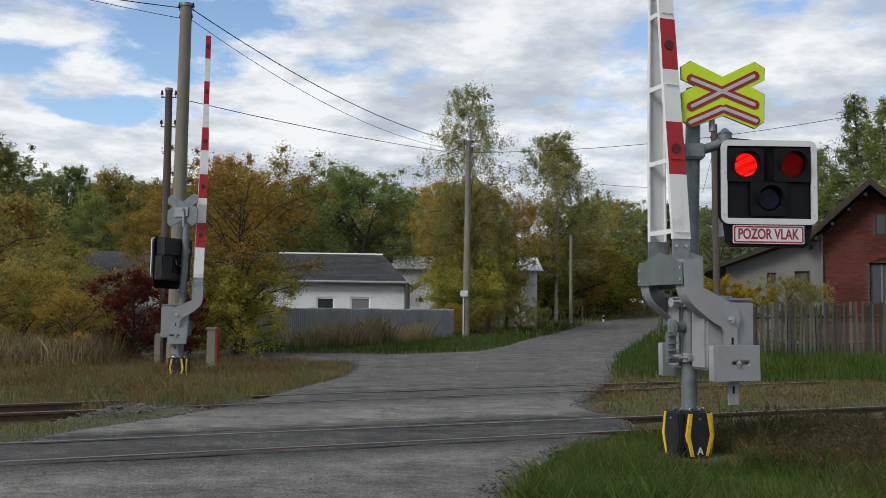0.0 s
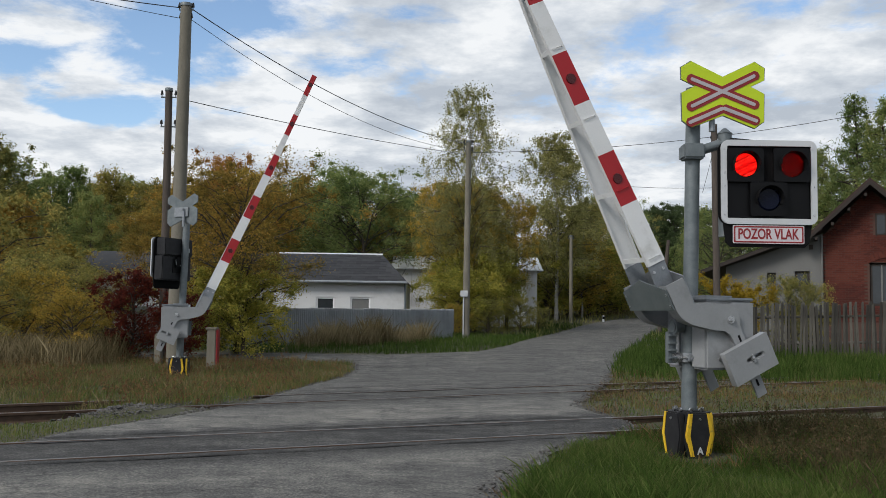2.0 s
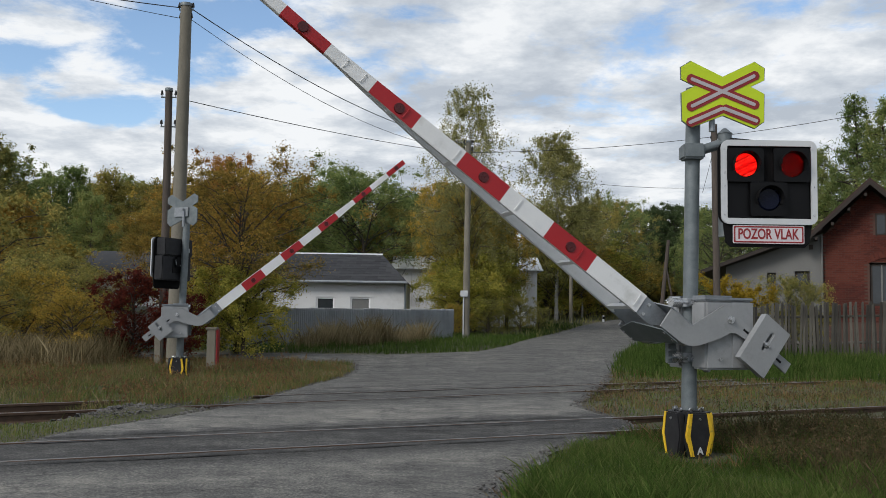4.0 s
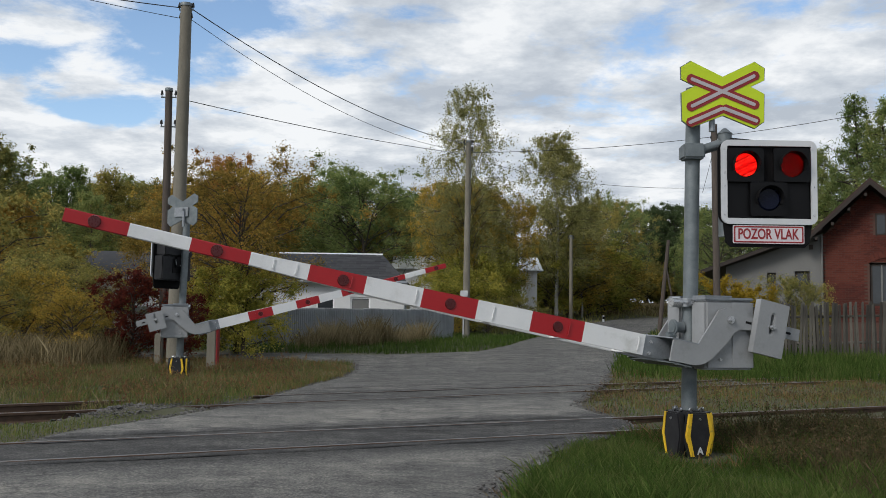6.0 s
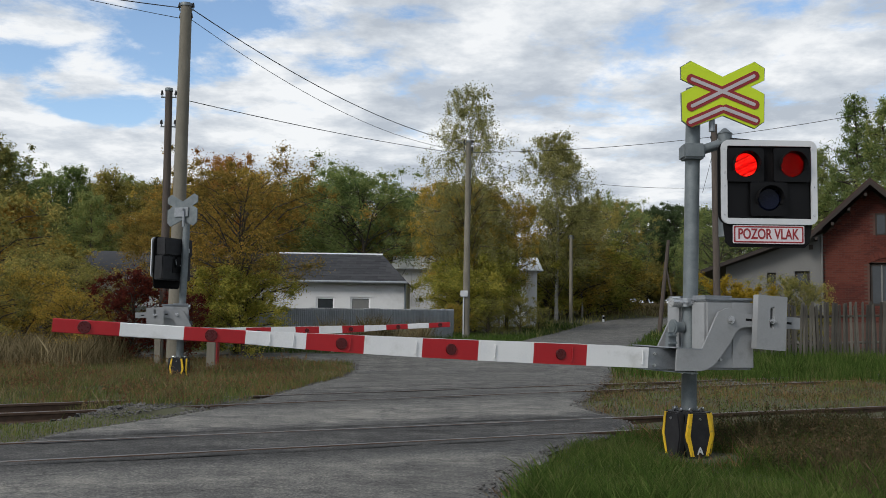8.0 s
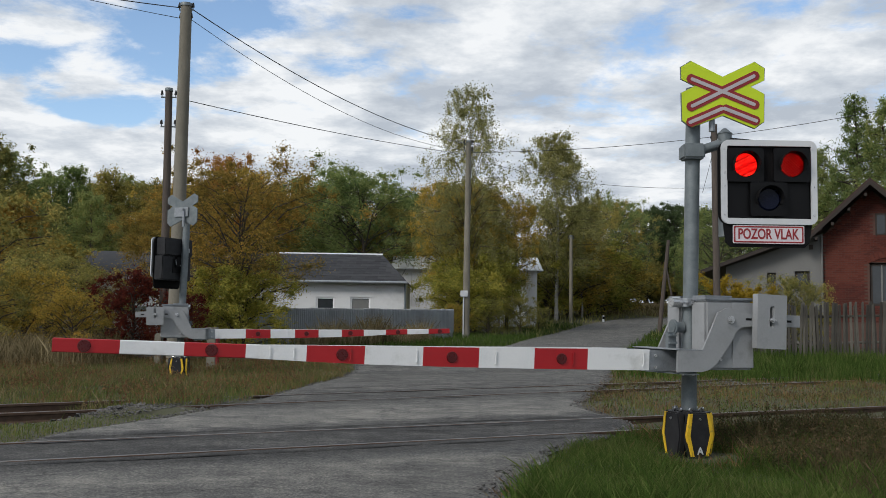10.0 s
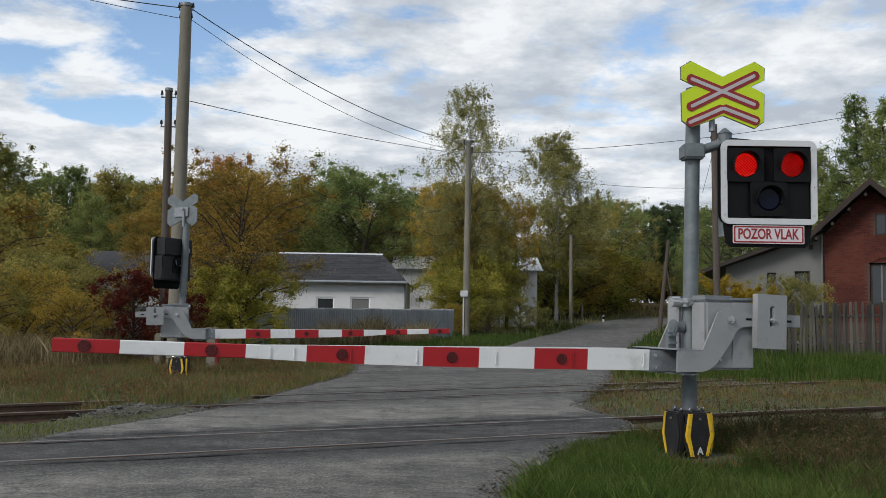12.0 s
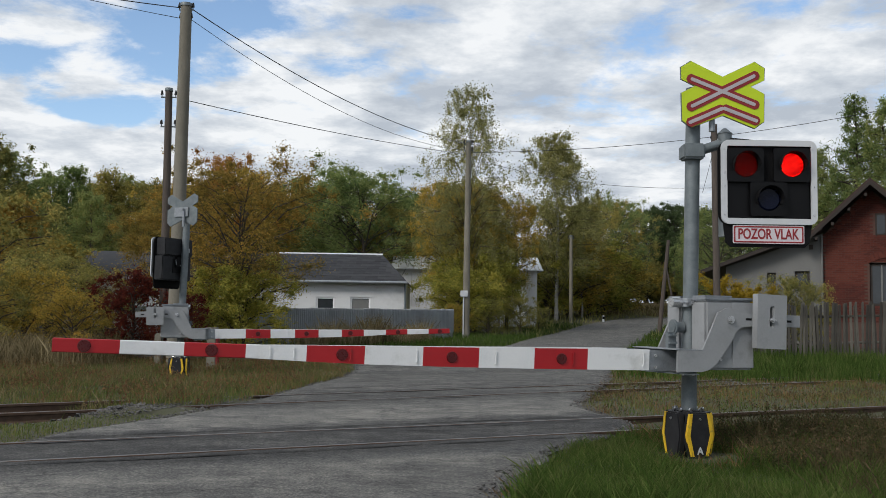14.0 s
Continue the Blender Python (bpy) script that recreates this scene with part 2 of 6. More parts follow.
LEAF = {
    "green": leaf_material("green_leaves", [(0.115, 0.164, 0.063), (0.183, 0.241, 0.086), (0.269, 0.317, 0.111), (0.384, 0.380, 0.134)]),
    "dark": leaf_material("dark_green_needles", [(0.047, 0.070, 0.033), (0.074, 0.103, 0.047), (0.114, 0.147, 0.063)], 0.25),
    "olive": leaf_material("olive_leaves", [(0.145, 0.160, 0.059), (0.237, 0.235, 0.078), (0.359, 0.318, 0.096), (0.498, 0.385, 0.114)]),
    "gold": leaf_material("golden_leaves", [(0.182, 0.156, 0.043), (0.330, 0.260, 0.061), (0.521, 0.366, 0.078), (0.702, 0.459, 0.099)]),
    "rust": leaf_material("rusty_leaves", [(0.119, 0.108, 0.035), (0.221, 0.169, 0.046), (0.365, 0.246, 0.058), (0.538, 0.326, 0.077)]),
    "lime": leaf_material("yellow_green_leaves", [(0.141, 0.157, 0.043), (0.248, 0.255, 0.059), (0.396, 0.372, 0.079), (0.528, 0.446, 0.099)]),
    "yellow": leaf_material("yellow_leaves", [(0.195, 0.143, 0.021), (0.351, 0.247, 0.029), (0.494, 0.351, 0.047)]),
    "crimson": leaf_material("crimson_leaves", [(0.058, 0.022, 0.017), (0.106, 0.026, 0.020), (0.167, 0.037, 0.026), (0.152, 0.091, 0.031)]),
    "birch": leaf_material("birch_leaves", [(0.177, 0.191, 0.079), (0.291, 0.283, 0.109), (0.441, 0.398, 0.158)]),
    "sedge": leaf_material("mixed_short_grass", [(0.052, 0.080, 0.022), (0.088, 0.128, 0.034), (0.140, 0.160, 0.050), (0.205, 0.175, 0.075)], 0.3),
    "maple": leaf_material("orange_red_leaves", [(0.16, 0.065, 0.028), (0.30, 0.13, 0.04), (0.46, 0.23, 0.055), (0.55, 0.30, 0.07)]),
    "dark_weed": leaf_material("dark_withered_leaves", [(0.036, 0.042, 0.018), (0.062, 0.062, 0.028), (0.095, 0.068, 0.038), (0.15, 0.11, 0.068)], 0.25),
    "grass": leaf_material("green_grass", [(0.030, 0.052, 0.012), (0.050, 0.086, 0.019), (0.080, 0.122, 0.028), (0.125, 0.140, 0.048)], 0.3),
    "dry": leaf_material("dry_grass", [(0.070, 0.060, 0.028), (0.125, 0.100, 0.050), (0.205, 0.165, 0.090), (0.32, 0.26, 0.15)], 0.3),
    "weed": leaf_material("withered_weeds", [(0.096, 0.052, 0.031), (0.174, 0.096, 0.050), (0.246, 0.150, 0.074), (0.156, 0.150, 0.055)], 0.3),
}


def lamp_material():
    """A red light-emitting slat face; the lens's light streaks are put into its colour."""
    m = bpy.data.materials.new("lit_red_slat")
    m.use_nodes = True
    nt = m.node_tree
    nt.nodes.clear()
    tc = nt.nodes.new("ShaderNodeTexCoord")
    mp = nt.nodes.new("ShaderNodeMapping")
    mp.inputs["Scale"].default_value = (16, 16, 60)
    nt.links.new(tc.outputs["Object"], mp.inputs[0])
    o = nt.nodes.new("ShaderNodeObjectInfo")
    w = node(nt, "ShaderNodeTexNoise", props=dict(noise_dimensions="4D"), Scale=1.0, Detail=2.0)
    nt.links.new(mp.outputs[0], w.inputs["Vector"])
    nt.links.new(math_node(nt, "MULTIPLY", o.outputs["Random"], 40.0), w.inputs["W"])
    v = math_node(nt, "ADD", math_node(nt, "MULTIPLY", o.outputs["Random"], 0.35), math_node(nt, "MULTIPLY", w.outputs[0], 0.75))
    col = ramp(nt, v, [(0.25, (0.22, 0.001, 0.002)), (0.48, (0.72, 0.006, 0.008)), (0.68, (0.98, 0.035, 0.02)), (0.88, (1.0, 0.38, 0.20))])
    e = node(nt, "ShaderNodeEmission", Strength=1.25)
    nt.links.new(col, e.inputs[0])
    out = nt.nodes.new("ShaderNodeOutputMaterial")
    nt.links.new(e.outputs[0], out.inputs[0])
    return m


def lens_material():
    m = bpy.data.materials.new("red_lens_glass")
    m.use_nodes = True
    nt = m.node_tree
    bs = nt.nodes["Principled BSDF"]
    bs.inputs["Base Color"].default_value = (1.0, 0.22, 0.20, 1)
    bs.inputs["Transmission Weight"].default_value = 1.0
    bs.inputs["Roughness"].default_value = 0.12
    bs.inputs["IOR"].default_value = 1.12
    return m


def asphalt_material():
    """Worn asphalt: grain, mottling, bands of wear that follow the tracks, and a net of hair cracks."""
    m = bpy.data.materials.new("worn_asphalt")
    m.use_nodes = True
    nt = m.node_tree
    bs = nt.nodes["Principled BSDF"]
    bs.inputs["Roughness"].default_value = 0.9
    bs.inputs["Specular IOR Level"].default_value = 0.18
    tc = nt.nodes.new("ShaderNodeTexCoord")

    def tex(scale, detail, rough, kind="ShaderNodeTexNoise", squash=(1, 1, 1), turn=0.0):
        mp = nt.nodes.new("ShaderNodeMapping")
        mp.inputs["Scale"].default_value = squash
        mp.inputs["Rotation"].default_value = (0, 0, radians(turn))
        nt.links.new(tc.outputs["Object"], mp.inputs[0])
        n = node(nt, kind, Scale=scale, Detail=detail, Roughness=rough)
        nt.links.new(mp.outputs[0], n.inputs["Vector"])
        return n.outputs[0]

    big, mid = tex(0.5, 5.0, 0.6), tex(2.2, 6.0, 0.65)
    streak = tex(1.8, 7.0, 0.68, squash=(0.40, 1.5, 1), turn=-26)
    speck = tex(9.0, 8.0, 0.78)
    grain = tex(38.0, 5.0, 0.8)
    sep = nt.nodes.new("ShaderNodeSeparateXYZ")
    nt.links.new(tc.outputs["Object"], sep.inputs[0])
    v = math_node(nt, "ADD", math_node(nt, "MULTIPLY", sep.outputs[0], -0.438), math_node(nt, "MULTIPLY", sep.outputs[1], 0.899))
    v = math_node(nt, "ADD", v, math_node(nt, "MULTIPLY", math_node(nt, "SUBTRACT", mid, 0.5), 0.9))
    v = math_node(nt, "ADD", v, math_node(nt, "MULTIPLY", math_node(nt, "SUBTRACT", streak, 0.5), 0.8))
    u = math_node(nt, "DIVIDE", math_node(nt, "SUBTRACT", v, 6.0), 14.0)
    g = lambda a: (a, a, a)
    band = ramp(nt, u, [(0.0, g(0.48)), (0.13, g(0.52)), (0.175, g(0.62)), (0.205, g(0.48)), (0.235, g(0.16)), (0.30, g(0.26)), (0.345, g(0.18)), (0.385, g(0.26)), (0.43, g(0.66)),
                        (0.52, g(0.62)), (0.57, g(0.46)), (0.66, g(0.36)), (0.78, g(0.46)), (1.0, g(0.47))])
    t = math_node(nt, "ADD", math_node(nt, "MULTIPLY", math_node(nt, "SUBTRACT", big, 0.5), 0.5), band)
    t = math_node(nt, "ADD", t, math_node(nt, "MULTIPLY", math_node(nt, "SUBTRACT", streak, 0.5), 0.55))
    t = math_node(nt, "ADD", t, math_node(nt, "MULTIPLY", math_node(nt, "SUBTRACT", speck, 0.5), 1.1))
    t = math_node(nt, "ADD", t, math_node(nt, "MULTIPLY", math_node(nt, "SUBTRACT", mid, 0.5), 0.95))
    t = math_node(nt, "ADD", t, math_node(nt, "MULTIPLY", math_node(nt, "SUBTRACT", grain, 0.5), 2.5))
    col = ramp(nt, t, [(0.06, (0.034, 0.033, 0.032)), (0.30, (0.068, 0.066, 0.062)), (0.52, (0.108, 0.105, 0.098)), (0.78, (0.178, 0.170, 0.152)), (1.0, (0.26, 0.244, 0.21))])
    # hair cracks
    mp = nt.nodes.new("ShaderNodeMapping")
    mp.inputs["Scale"].default_value = (0.55, 0.8, 1)
    mp.inputs["Rotation"].default_value = (0, 0, radians(-24))
    nt.links.new(tc.outputs["Object"], mp.inputs[0])
    wob = node(nt, "ShaderNodeTexNoise", Scale=2.5, Detail=4.0)
    nt.links.new(tc.outputs["Object"], wob.inputs["Vector"])
    vm = mix(nt, 0.22, mp.outputs[0], wob.outputs["Color"])
    vo = node(nt, "ShaderNodeTexVoronoi", props=dict(feature="DISTANCE_TO_EDGE"), Scale=1.3)
    nt.links.new(vm, vo.inputs["Vector"])
    line = ramp(nt, vo.outputs["Distance"], [(0.004, (1, 1, 1)), (0.014, (0, 0, 0))])
    some = ramp(nt, big, [(0.44, (0, 0, 0)), (0.56, (0.45, 0.45, 0.45))])
    fac = math_node(nt, "MULTIPLY", line, some)
    col = mix(nt, fac, col, (0.022, 0.021, 0.020))
    nt.links.new(col, bs.inputs["Base Color"])
    bp = node(nt, "ShaderNodeBump", Strength=0.6, Distance=0.008)
    nt.links.new(math_node(nt, "SUBTRACT", math_node(nt, "ADD", grain, mid), fac), bp.inputs["Height"])
    nt.links.new(bp.outputs[0], bs.inputs["Normal"])
    return m


M["asphalt"] = asphalt_material()
M["lit"], M["lens"] = lamp_material(), lens_material()
M["lamp_back"] = material("dark_red_reflector_bowl", [(0.028, 0.002, 0.002), (0.044, 0.003, 0.004)], 0.5, 0, 20, 60, 0.1, 0.002)

# ---- mesh helpers ----
I4 = Matrix.Identity(4)


def box(bm, c, s, m=I4, bevel=0.0):
    mm = m @ Matrix.LocRotScale(Vector(c), None, Vector(s))
    r = bmesh.ops.create_cube(bm, size=1.0, matrix=mm)
    if bevel:
        edges = list({e for v in r["verts"] for e in v.link_edges})
        bmesh.ops.bevel(bm, geom=edges, offset=bevel, segments=2, affect="EDGES")


def rod(bm, a, b, r0, r1=None, seg=12, caps=True):
    a, b = Vector(a), Vector(b)
    d = b - a
    m = Matrix.Translation((a + b) / 2) @ d.to_track_quat("Z", "Y").to_matrix().to_4x4()
    bmesh.ops.create_cone(bm, cap_ends=caps, segments=seg, radius1=r0, radius2=r0 if r1 is None else r1, depth=d.length, matrix=m)


def plate(bm, pts, y0, y1, m=I4, bevel=0.0):
    """A plate cut to an outline in (x, z), between y0 and y1."""
    f = [bm.verts.new(m @ Vector((x, y0, z))) for x, z in pts]
    b = [bm.verts.new(m @ Vector((x, y1, z))) for x, z in pts]
    n = len(pts)
    faces = [bm.faces.new(f), bm.faces.new(b[::-1])]
    faces += [bm.faces.new((f[i], b[i], b[(i + 1) % n], f[(i + 1) % n])) for i in range(n)]
    if bevel:
        bmesh.ops.bevel(bm, geom=list({e for fc in faces[:2] for e in fc.edges}), offset=bevel, segments=2, affect="EDGES")


def arc(cx, cz, r, a0, a1, n=6):
    return [(cx + r * math.cos(radians(a0 + (a1 - a0) * i / n)), cz + r * math.sin(radians(a0 + (a1 - a0) * i / n))) for i in range(n + 1)]


def rounded(w, h, r, n=5):
    return (arc(w / 2 - r, h / 2 - r, r, 0, 90, n) + arc(-w / 2 + r, h / 2 - r, r, 90, 180, n)
            + arc(-w / 2 + r, -h / 2 + r, r, 180, 270, n) + arc(w / 2 - r, -h / 2 + r, r, 270, 360, n))


def ring(bm, outer, inner, y0, y1, m=I4):
    """A frame between two outlines of equal count, between y0 and y1."""
    n = len(outer)
    L = [[bm.verts.new(m @ Vector((x, y, z))) for x, z in pts] for pts in (outer, inner) for y in (y0, y1)]
    o0, o1, i0, i1 = L
    for i in range(n):
        j = (i + 1) % n
        for q in ((o0[i], o0[j], i0[j], i0[i]), (o1[j], o1[i], i1[i], i1[j]), (o0[j], o0[i], o1[i], o1[j]), (i0[i], i0[j], i1[j], i1[i])):
            bm.faces.new(q)


def finish(bm, name, mat, smooth=30):
    bmesh.ops.recalc_face_normals(bm, faces=bm.faces)
    me = bpy.data.meshes.new(name)
    bm.to_mesh(me)
    bm.free()
    me.materials.append(mat)
    if smooth:
        me.shade_smooth()
        me.set_sharp_from_angle(angle=radians(smooth))
    return me


def part(name, bm, mat, parent=None, label="", m=None, smooth=30):
    ob = new(name, finish(bm, name, mat, smooth))
    if parent:
        ob.parent = parent
    if m is not None:
        ob.matrix_basis = m
    if label:
        ob["label"] = label
    return ob


def thing(name, m, label, category, group="", kind=""):
    ob = new(name)
    ob.empty_display_size = 0.2
    ob.matrix_basis = m
    return tagged(ob, label, category, group, kind)


def pydata(name, verts, faces, mat, smooth=False):
    me = bpy.data.meshes.new(name)
    me.from_pydata([tuple(v) for v in verts], [], faces)
    me.materials.append(mat)
    if smooth:
        me.shade_smooth()
    return me


def BM():
    return bmesh.new()


def words(text, size, mat, name, parent, m, depth=0.002, width=0):
    cu = bpy.data.curves.new(name, "FONT")
    cu.offset = 0.02 * size
    cu.body, cu.size, cu.align_x, cu.align_y, cu.extrude = text, size, "CENTER", "CENTER", depth
    tmp = bpy.data.objects.new(name, cu)
    me = bpy.data.meshes.new_from_object(tmp)
    bpy.data.objects.remove(tmp)
    me.materials.append(mat)
    if width:
        xs = [v.co.x for v in me.vertices]
        k = width / (max(xs) - min(xs))
        mid = (max(xs) + min(xs)) / 2
        for v in me.vertices:
            v.co.x = (v.co.x - mid) * k
    ob = new(name, me)
    ob.parent = parent
    ob.matrix_basis = m
    return ob


# ---- ground, road, rails ----
def rise(y):
    """The land climbs gently behind the tracks and on towards the wood."""
    far = max(0.0, min(1.0, (y - 48) / 66))
    return 1.35 * (1 - math.exp(-max(0.0, y - 24) / 40)) + 2.5 * far ** 1.3


TRACKS = [((-0.95, 11.03), 26.0), ((-1.25, 16.60), 32.0)]   # a point of each track's axis, its heading


def track_offset(x, y, k):
    (px, py), a = TRACKS[k]
    return -(x - px) * math.sin(radians(a)) + (y - py) * math.cos(radians(a))


ROAD = [(-8, -14, 1.4), (2, -11, 0.9), (5, -9.6, 0.45), (7.4, -8.2, 0.45), (8.6, -7.2, 0.75), (10, -4.75, 1.15), (11.1, -4.6, 1.75), (11.8, -4.35, 2.2),
        (12.6, -4.05, 2.7), (13.2, -3.85, 2.75), (14.7, -3.4, 2.45), (15.6, -3.2, 2.3), (18.8, -2.85, 3.2), (22, -2.43, 4.0), (24.4, -2.35, 4.45),
        (26.3, -2.6, 4.85), (29.5, -2.7, 5.6), (32.2, 1.1, 6.35), (34, 1.75, 6.8), (36.9, 2.68, 7.55), (41, 3.6, 8.8), (45.6, 4.8, 10.0), (52.5, 6.9, 12.0),
        (60, 9.2, 14.6), (64.3, 10.8, 17.5), (67, 12.0, 22), (70, 13.6, 40), (72.5, 15.6, 60), (74, 22, 62), (75, 50, 63)]


def road_edges(y):
    for (a, l0, r0), (b, l1, r1) in zip(ROAD, ROAD[1:]):
        if a <= y <= b:
            k = (y - a) / (b - a)
            return l0 + (l1 - l0) * k, r0 + (r1 - r0) * k
    return (-14, 1.4) if y < 0 else (1e6, 1e6)


def on_road(x, y, margin=0.0):
    l, r = road_edges(y)
    side = 27.0 - 0.34 * (x + 3.1) * 0 < y < 30.3 and -16 < x < -2
    return l - margin < x < r + margin or side


def ground_z(x, y):
    z = rise(y) - 0.035
    # the west end of the far track lies bare; near the road and east of it soil reaches the rail heads
    bare = max(0.0, min(1.0, (-4.7 - x) / 0.9)) if x < 0 else 0.15
    z -= 0.16 * bare * math.exp(-(track_offset(x, y, 1) / 1.35) ** 2) + 0.05 * math.exp(-(track_offset(x, y, 0) / 1.0) ** 2)
    if x < 0 and not on_road(x, y, 0.05):
        z += 0.065 * (1 - bare) * math.exp(-(track_offset(x, y, 1) / 1.1) ** 4)
    if not on_road(x, y, 0.4):
        z += 0.05 * noise.noise((x * 0.5, y * 0.5, 0)) + 0.025 * noise.noise((x * 1.7, y * 1.7, 5))
    else:
        z -= 0.03
    return z


def make_ground():
    xs = [-900, -500, -250, -120, -70, -45, -34, -28, -24, -20] + [-17 + 0.4 * i for i in range(100)] + [24, 28, 34, 45, 70, 120, 250, 500, 900]
    ys = [-600, -200, -60, -25, -10, -4, 0, 2] + [4 + 0.4 * i for i in range(90)] + [41, 43, 45.5, 48, 51, 55, 60, 66, 73, 82, 95, 120, 160, 250, 500, 1200, 2500]
    v = [(x, y, ground_z(x, y)) for y in ys for x in xs]
    n = len(xs)
    f = [(j * n + i, j * n + i + 1, (j + 1) * n + i + 1, (j + 1) * n + i) for j in range(len(ys) - 1) for i in range(n - 1)]
    tagged(new("ground", pydata("ground", v, f, M["soil"], True)), "rough grassy ground with bare brown soil", "ground", kind="structure")


make_ground()


def make_road():
    v, f = [], []
    cols = 25
    ys = []
    y = -8.0
    while y < 75:
        ys.append(y)
        y += 0.3 if y < 42 else 0.75
    for j, y in enumerate(ys):
        l, r = road_edges(y)
        l += 0.18 * noise.noise((y * 1.3, 3, 0)) + 0.12 * noise.noise((y * 4, 8, 0))
        r += 0.18 * noise.noise((y * 1.3, 13, 0)) + 0.12 * noise.noise((y * 4, 18, 0))
        for i in range(cols):
            x = l + (r - l) * i / (cols - 1)
            z = rise(y) + 0.012 * noise.noise((x * 0.6, y * 0.6, 2)) - (0.05 if i in (0, cols - 1) else 0)
            v.append((x, y, z))
        if j:
            a = (j - 1) * cols
            f += [(a + i, a + i + 1, a + cols + i + 1, a + cols + i) for i in range(cols - 1)]
    tagged(new("road", pydata("road", v, f, M["asphalt"], True)), "worn grey asphalt road over the railway tracks", "road", kind="structure")
    v, f = [], []
    for i in range(40):
        x = -17 + 0.42 * i
        for k in range(4):
            y = 27.0 + 0.12 * (x + 3) * 0.2 + 1.15 * k + 0.08 * noise.noise((x, k, 4))
            v.append((x, y, rise(y) - 0.008 - (0.03 if k in (0, 3) else 0)))
        if i:
            a = (i - 1) * 4
            f += [(a + k, a + k + 1, a + k + 5, a + k + 4) for k in range(3)]
    tagged(new("road", pydata("road", v, f, M["asphalt"], True)), "narrow asphalt side road joining the main road", "road", kind="structure")


make_road()


def strip(name, p, heading, length, off, width, z, mat, label, cat, wob=0.0):
    """A thin flush strip laid along a heading."""
    c, s = math.cos(radians(heading)), math.sin(radians(heading))
    v, f = [], []
    n = max(2, int(length / 0.25))
    for i in range(n + 1):
        t = -length / 2 + length * i / n
        w0 = wob * noise.noise((t * 2.1, off * 9, 1)) + wob * 0.5 * noise.noise((t * 7, off * 9, 1))
        w1 = wob * noise.noise((t * 2.3, off * 9, 7)) + wob * 0.5 * noise.noise((t * 7, off * 9, 7))
        for o in (off - width / 2 + w0, off + width / 2 + w1):
            x, y = p[0] + t * c - o * s, p[1] + t * s + o * c
            v.append((x, y, rise(y) + z))
        if i:
            f.append((2 * i - 2, 2 * i, 2 * i + 1, 2 * i - 1))
    return v, f


RAIL_PROFILE = [(-0.065, -0.15), (0.065, -0.15), (0.065, -0.14), (0.012, -0.115), (0.010, -0.045), (0.035, -0.033), (0.035, -0.004), (0.028, 0.002),
                (-0.028, 0.002), (-0.035, -0.004), (-0.035, -0.033), (-0.010, -0.045), (-0.012, -0.115), (-0.065, -0.14)]


def make_rail(k, off, t0, t1, lift):
    (px, py), a = TRACKS[k]
    c, s = math.cos(radians(a)), math.sin(radians(a))
    m = Matrix(((c, -s, 0, px - off * s), (s, c, 0, py + off * c), (0, 0, 1, lift), (0, 0, 0, 1)))
    v = [m @ Vector((t, o, z)) for t in (t0, t1) for o, z in RAIL_PROFILE]
    n = len(RAIL_PROFILE)
    f = [(i, (i + 1) % n, n + (i + 1) % n, n + i) for i in range(n)] + [tuple(range(n - 1, -1, -1)), tuple(range(n, 2 * n))]
    me = pydata("rail", v, f, M["rail"])
    me.materials.append(M["rail_top"])
    me.polygons[7].material_index = 1
    tagged(new("rail", me), "rusty steel rail with a worn head, running across the road", "rail", "rails of the two tracks", "structure")


for k, lift in ((0, 0.008), (1, 0.008)):
    for off in (-0.66, 0.66):
        make_rail(k, off, -40, 60, lift)
        (p, a) = TRACKS[k]
        v, f = strip("flangeway", p, a, 7.2, off + (0.075 if off < 0 else -0.075), 0.06, 0.0065, None, "", "", 0.006)
        tagged(new("flangeway", pydata("flangeway", v, f, M["asphalt_dark"])), "dark groove beside a rail in the asphalt", "groove", kind="structure")

# ---- barriers ----
BAND_AT = [0.865, 1.566, 2.147, 2.733, 3.306, 3.882, 4.438, 5.003, 5.555, 6.108, 6.666]
DISC_AT = [1.851, 3.011, 4.10, 5.312, 6.405]
JOIN = 4.89
PLATE_Y = 0.425                   # the yoke's cheek plates stand this far from its middle


def along(s, rows):
    for (a, va), (b, vb) in zip(rows, rows[1:]):
        if s <= b:
            return va + (vb - va) * max(0.0, (s - a) / (b - a))
    return rows[-1][1]


def bar_half(s):
    return along(s, ((1.2, 0.108), (1.84, 0.106), (3.03, 0.097), (4.13, 0.085), (4.89, 0.064), (6.7, 0.061)))


def bar_mid(s):
    return along(s, ((0.86, -0.462), (1.2, -0.468), (1.84, -0.486), (3.03, -0.513), (4.13, -0.529), (6.7, -0.536)))


def bar_y(s):
    return along(s, ((0.95, 0.258), (JOIN, 0.034)))


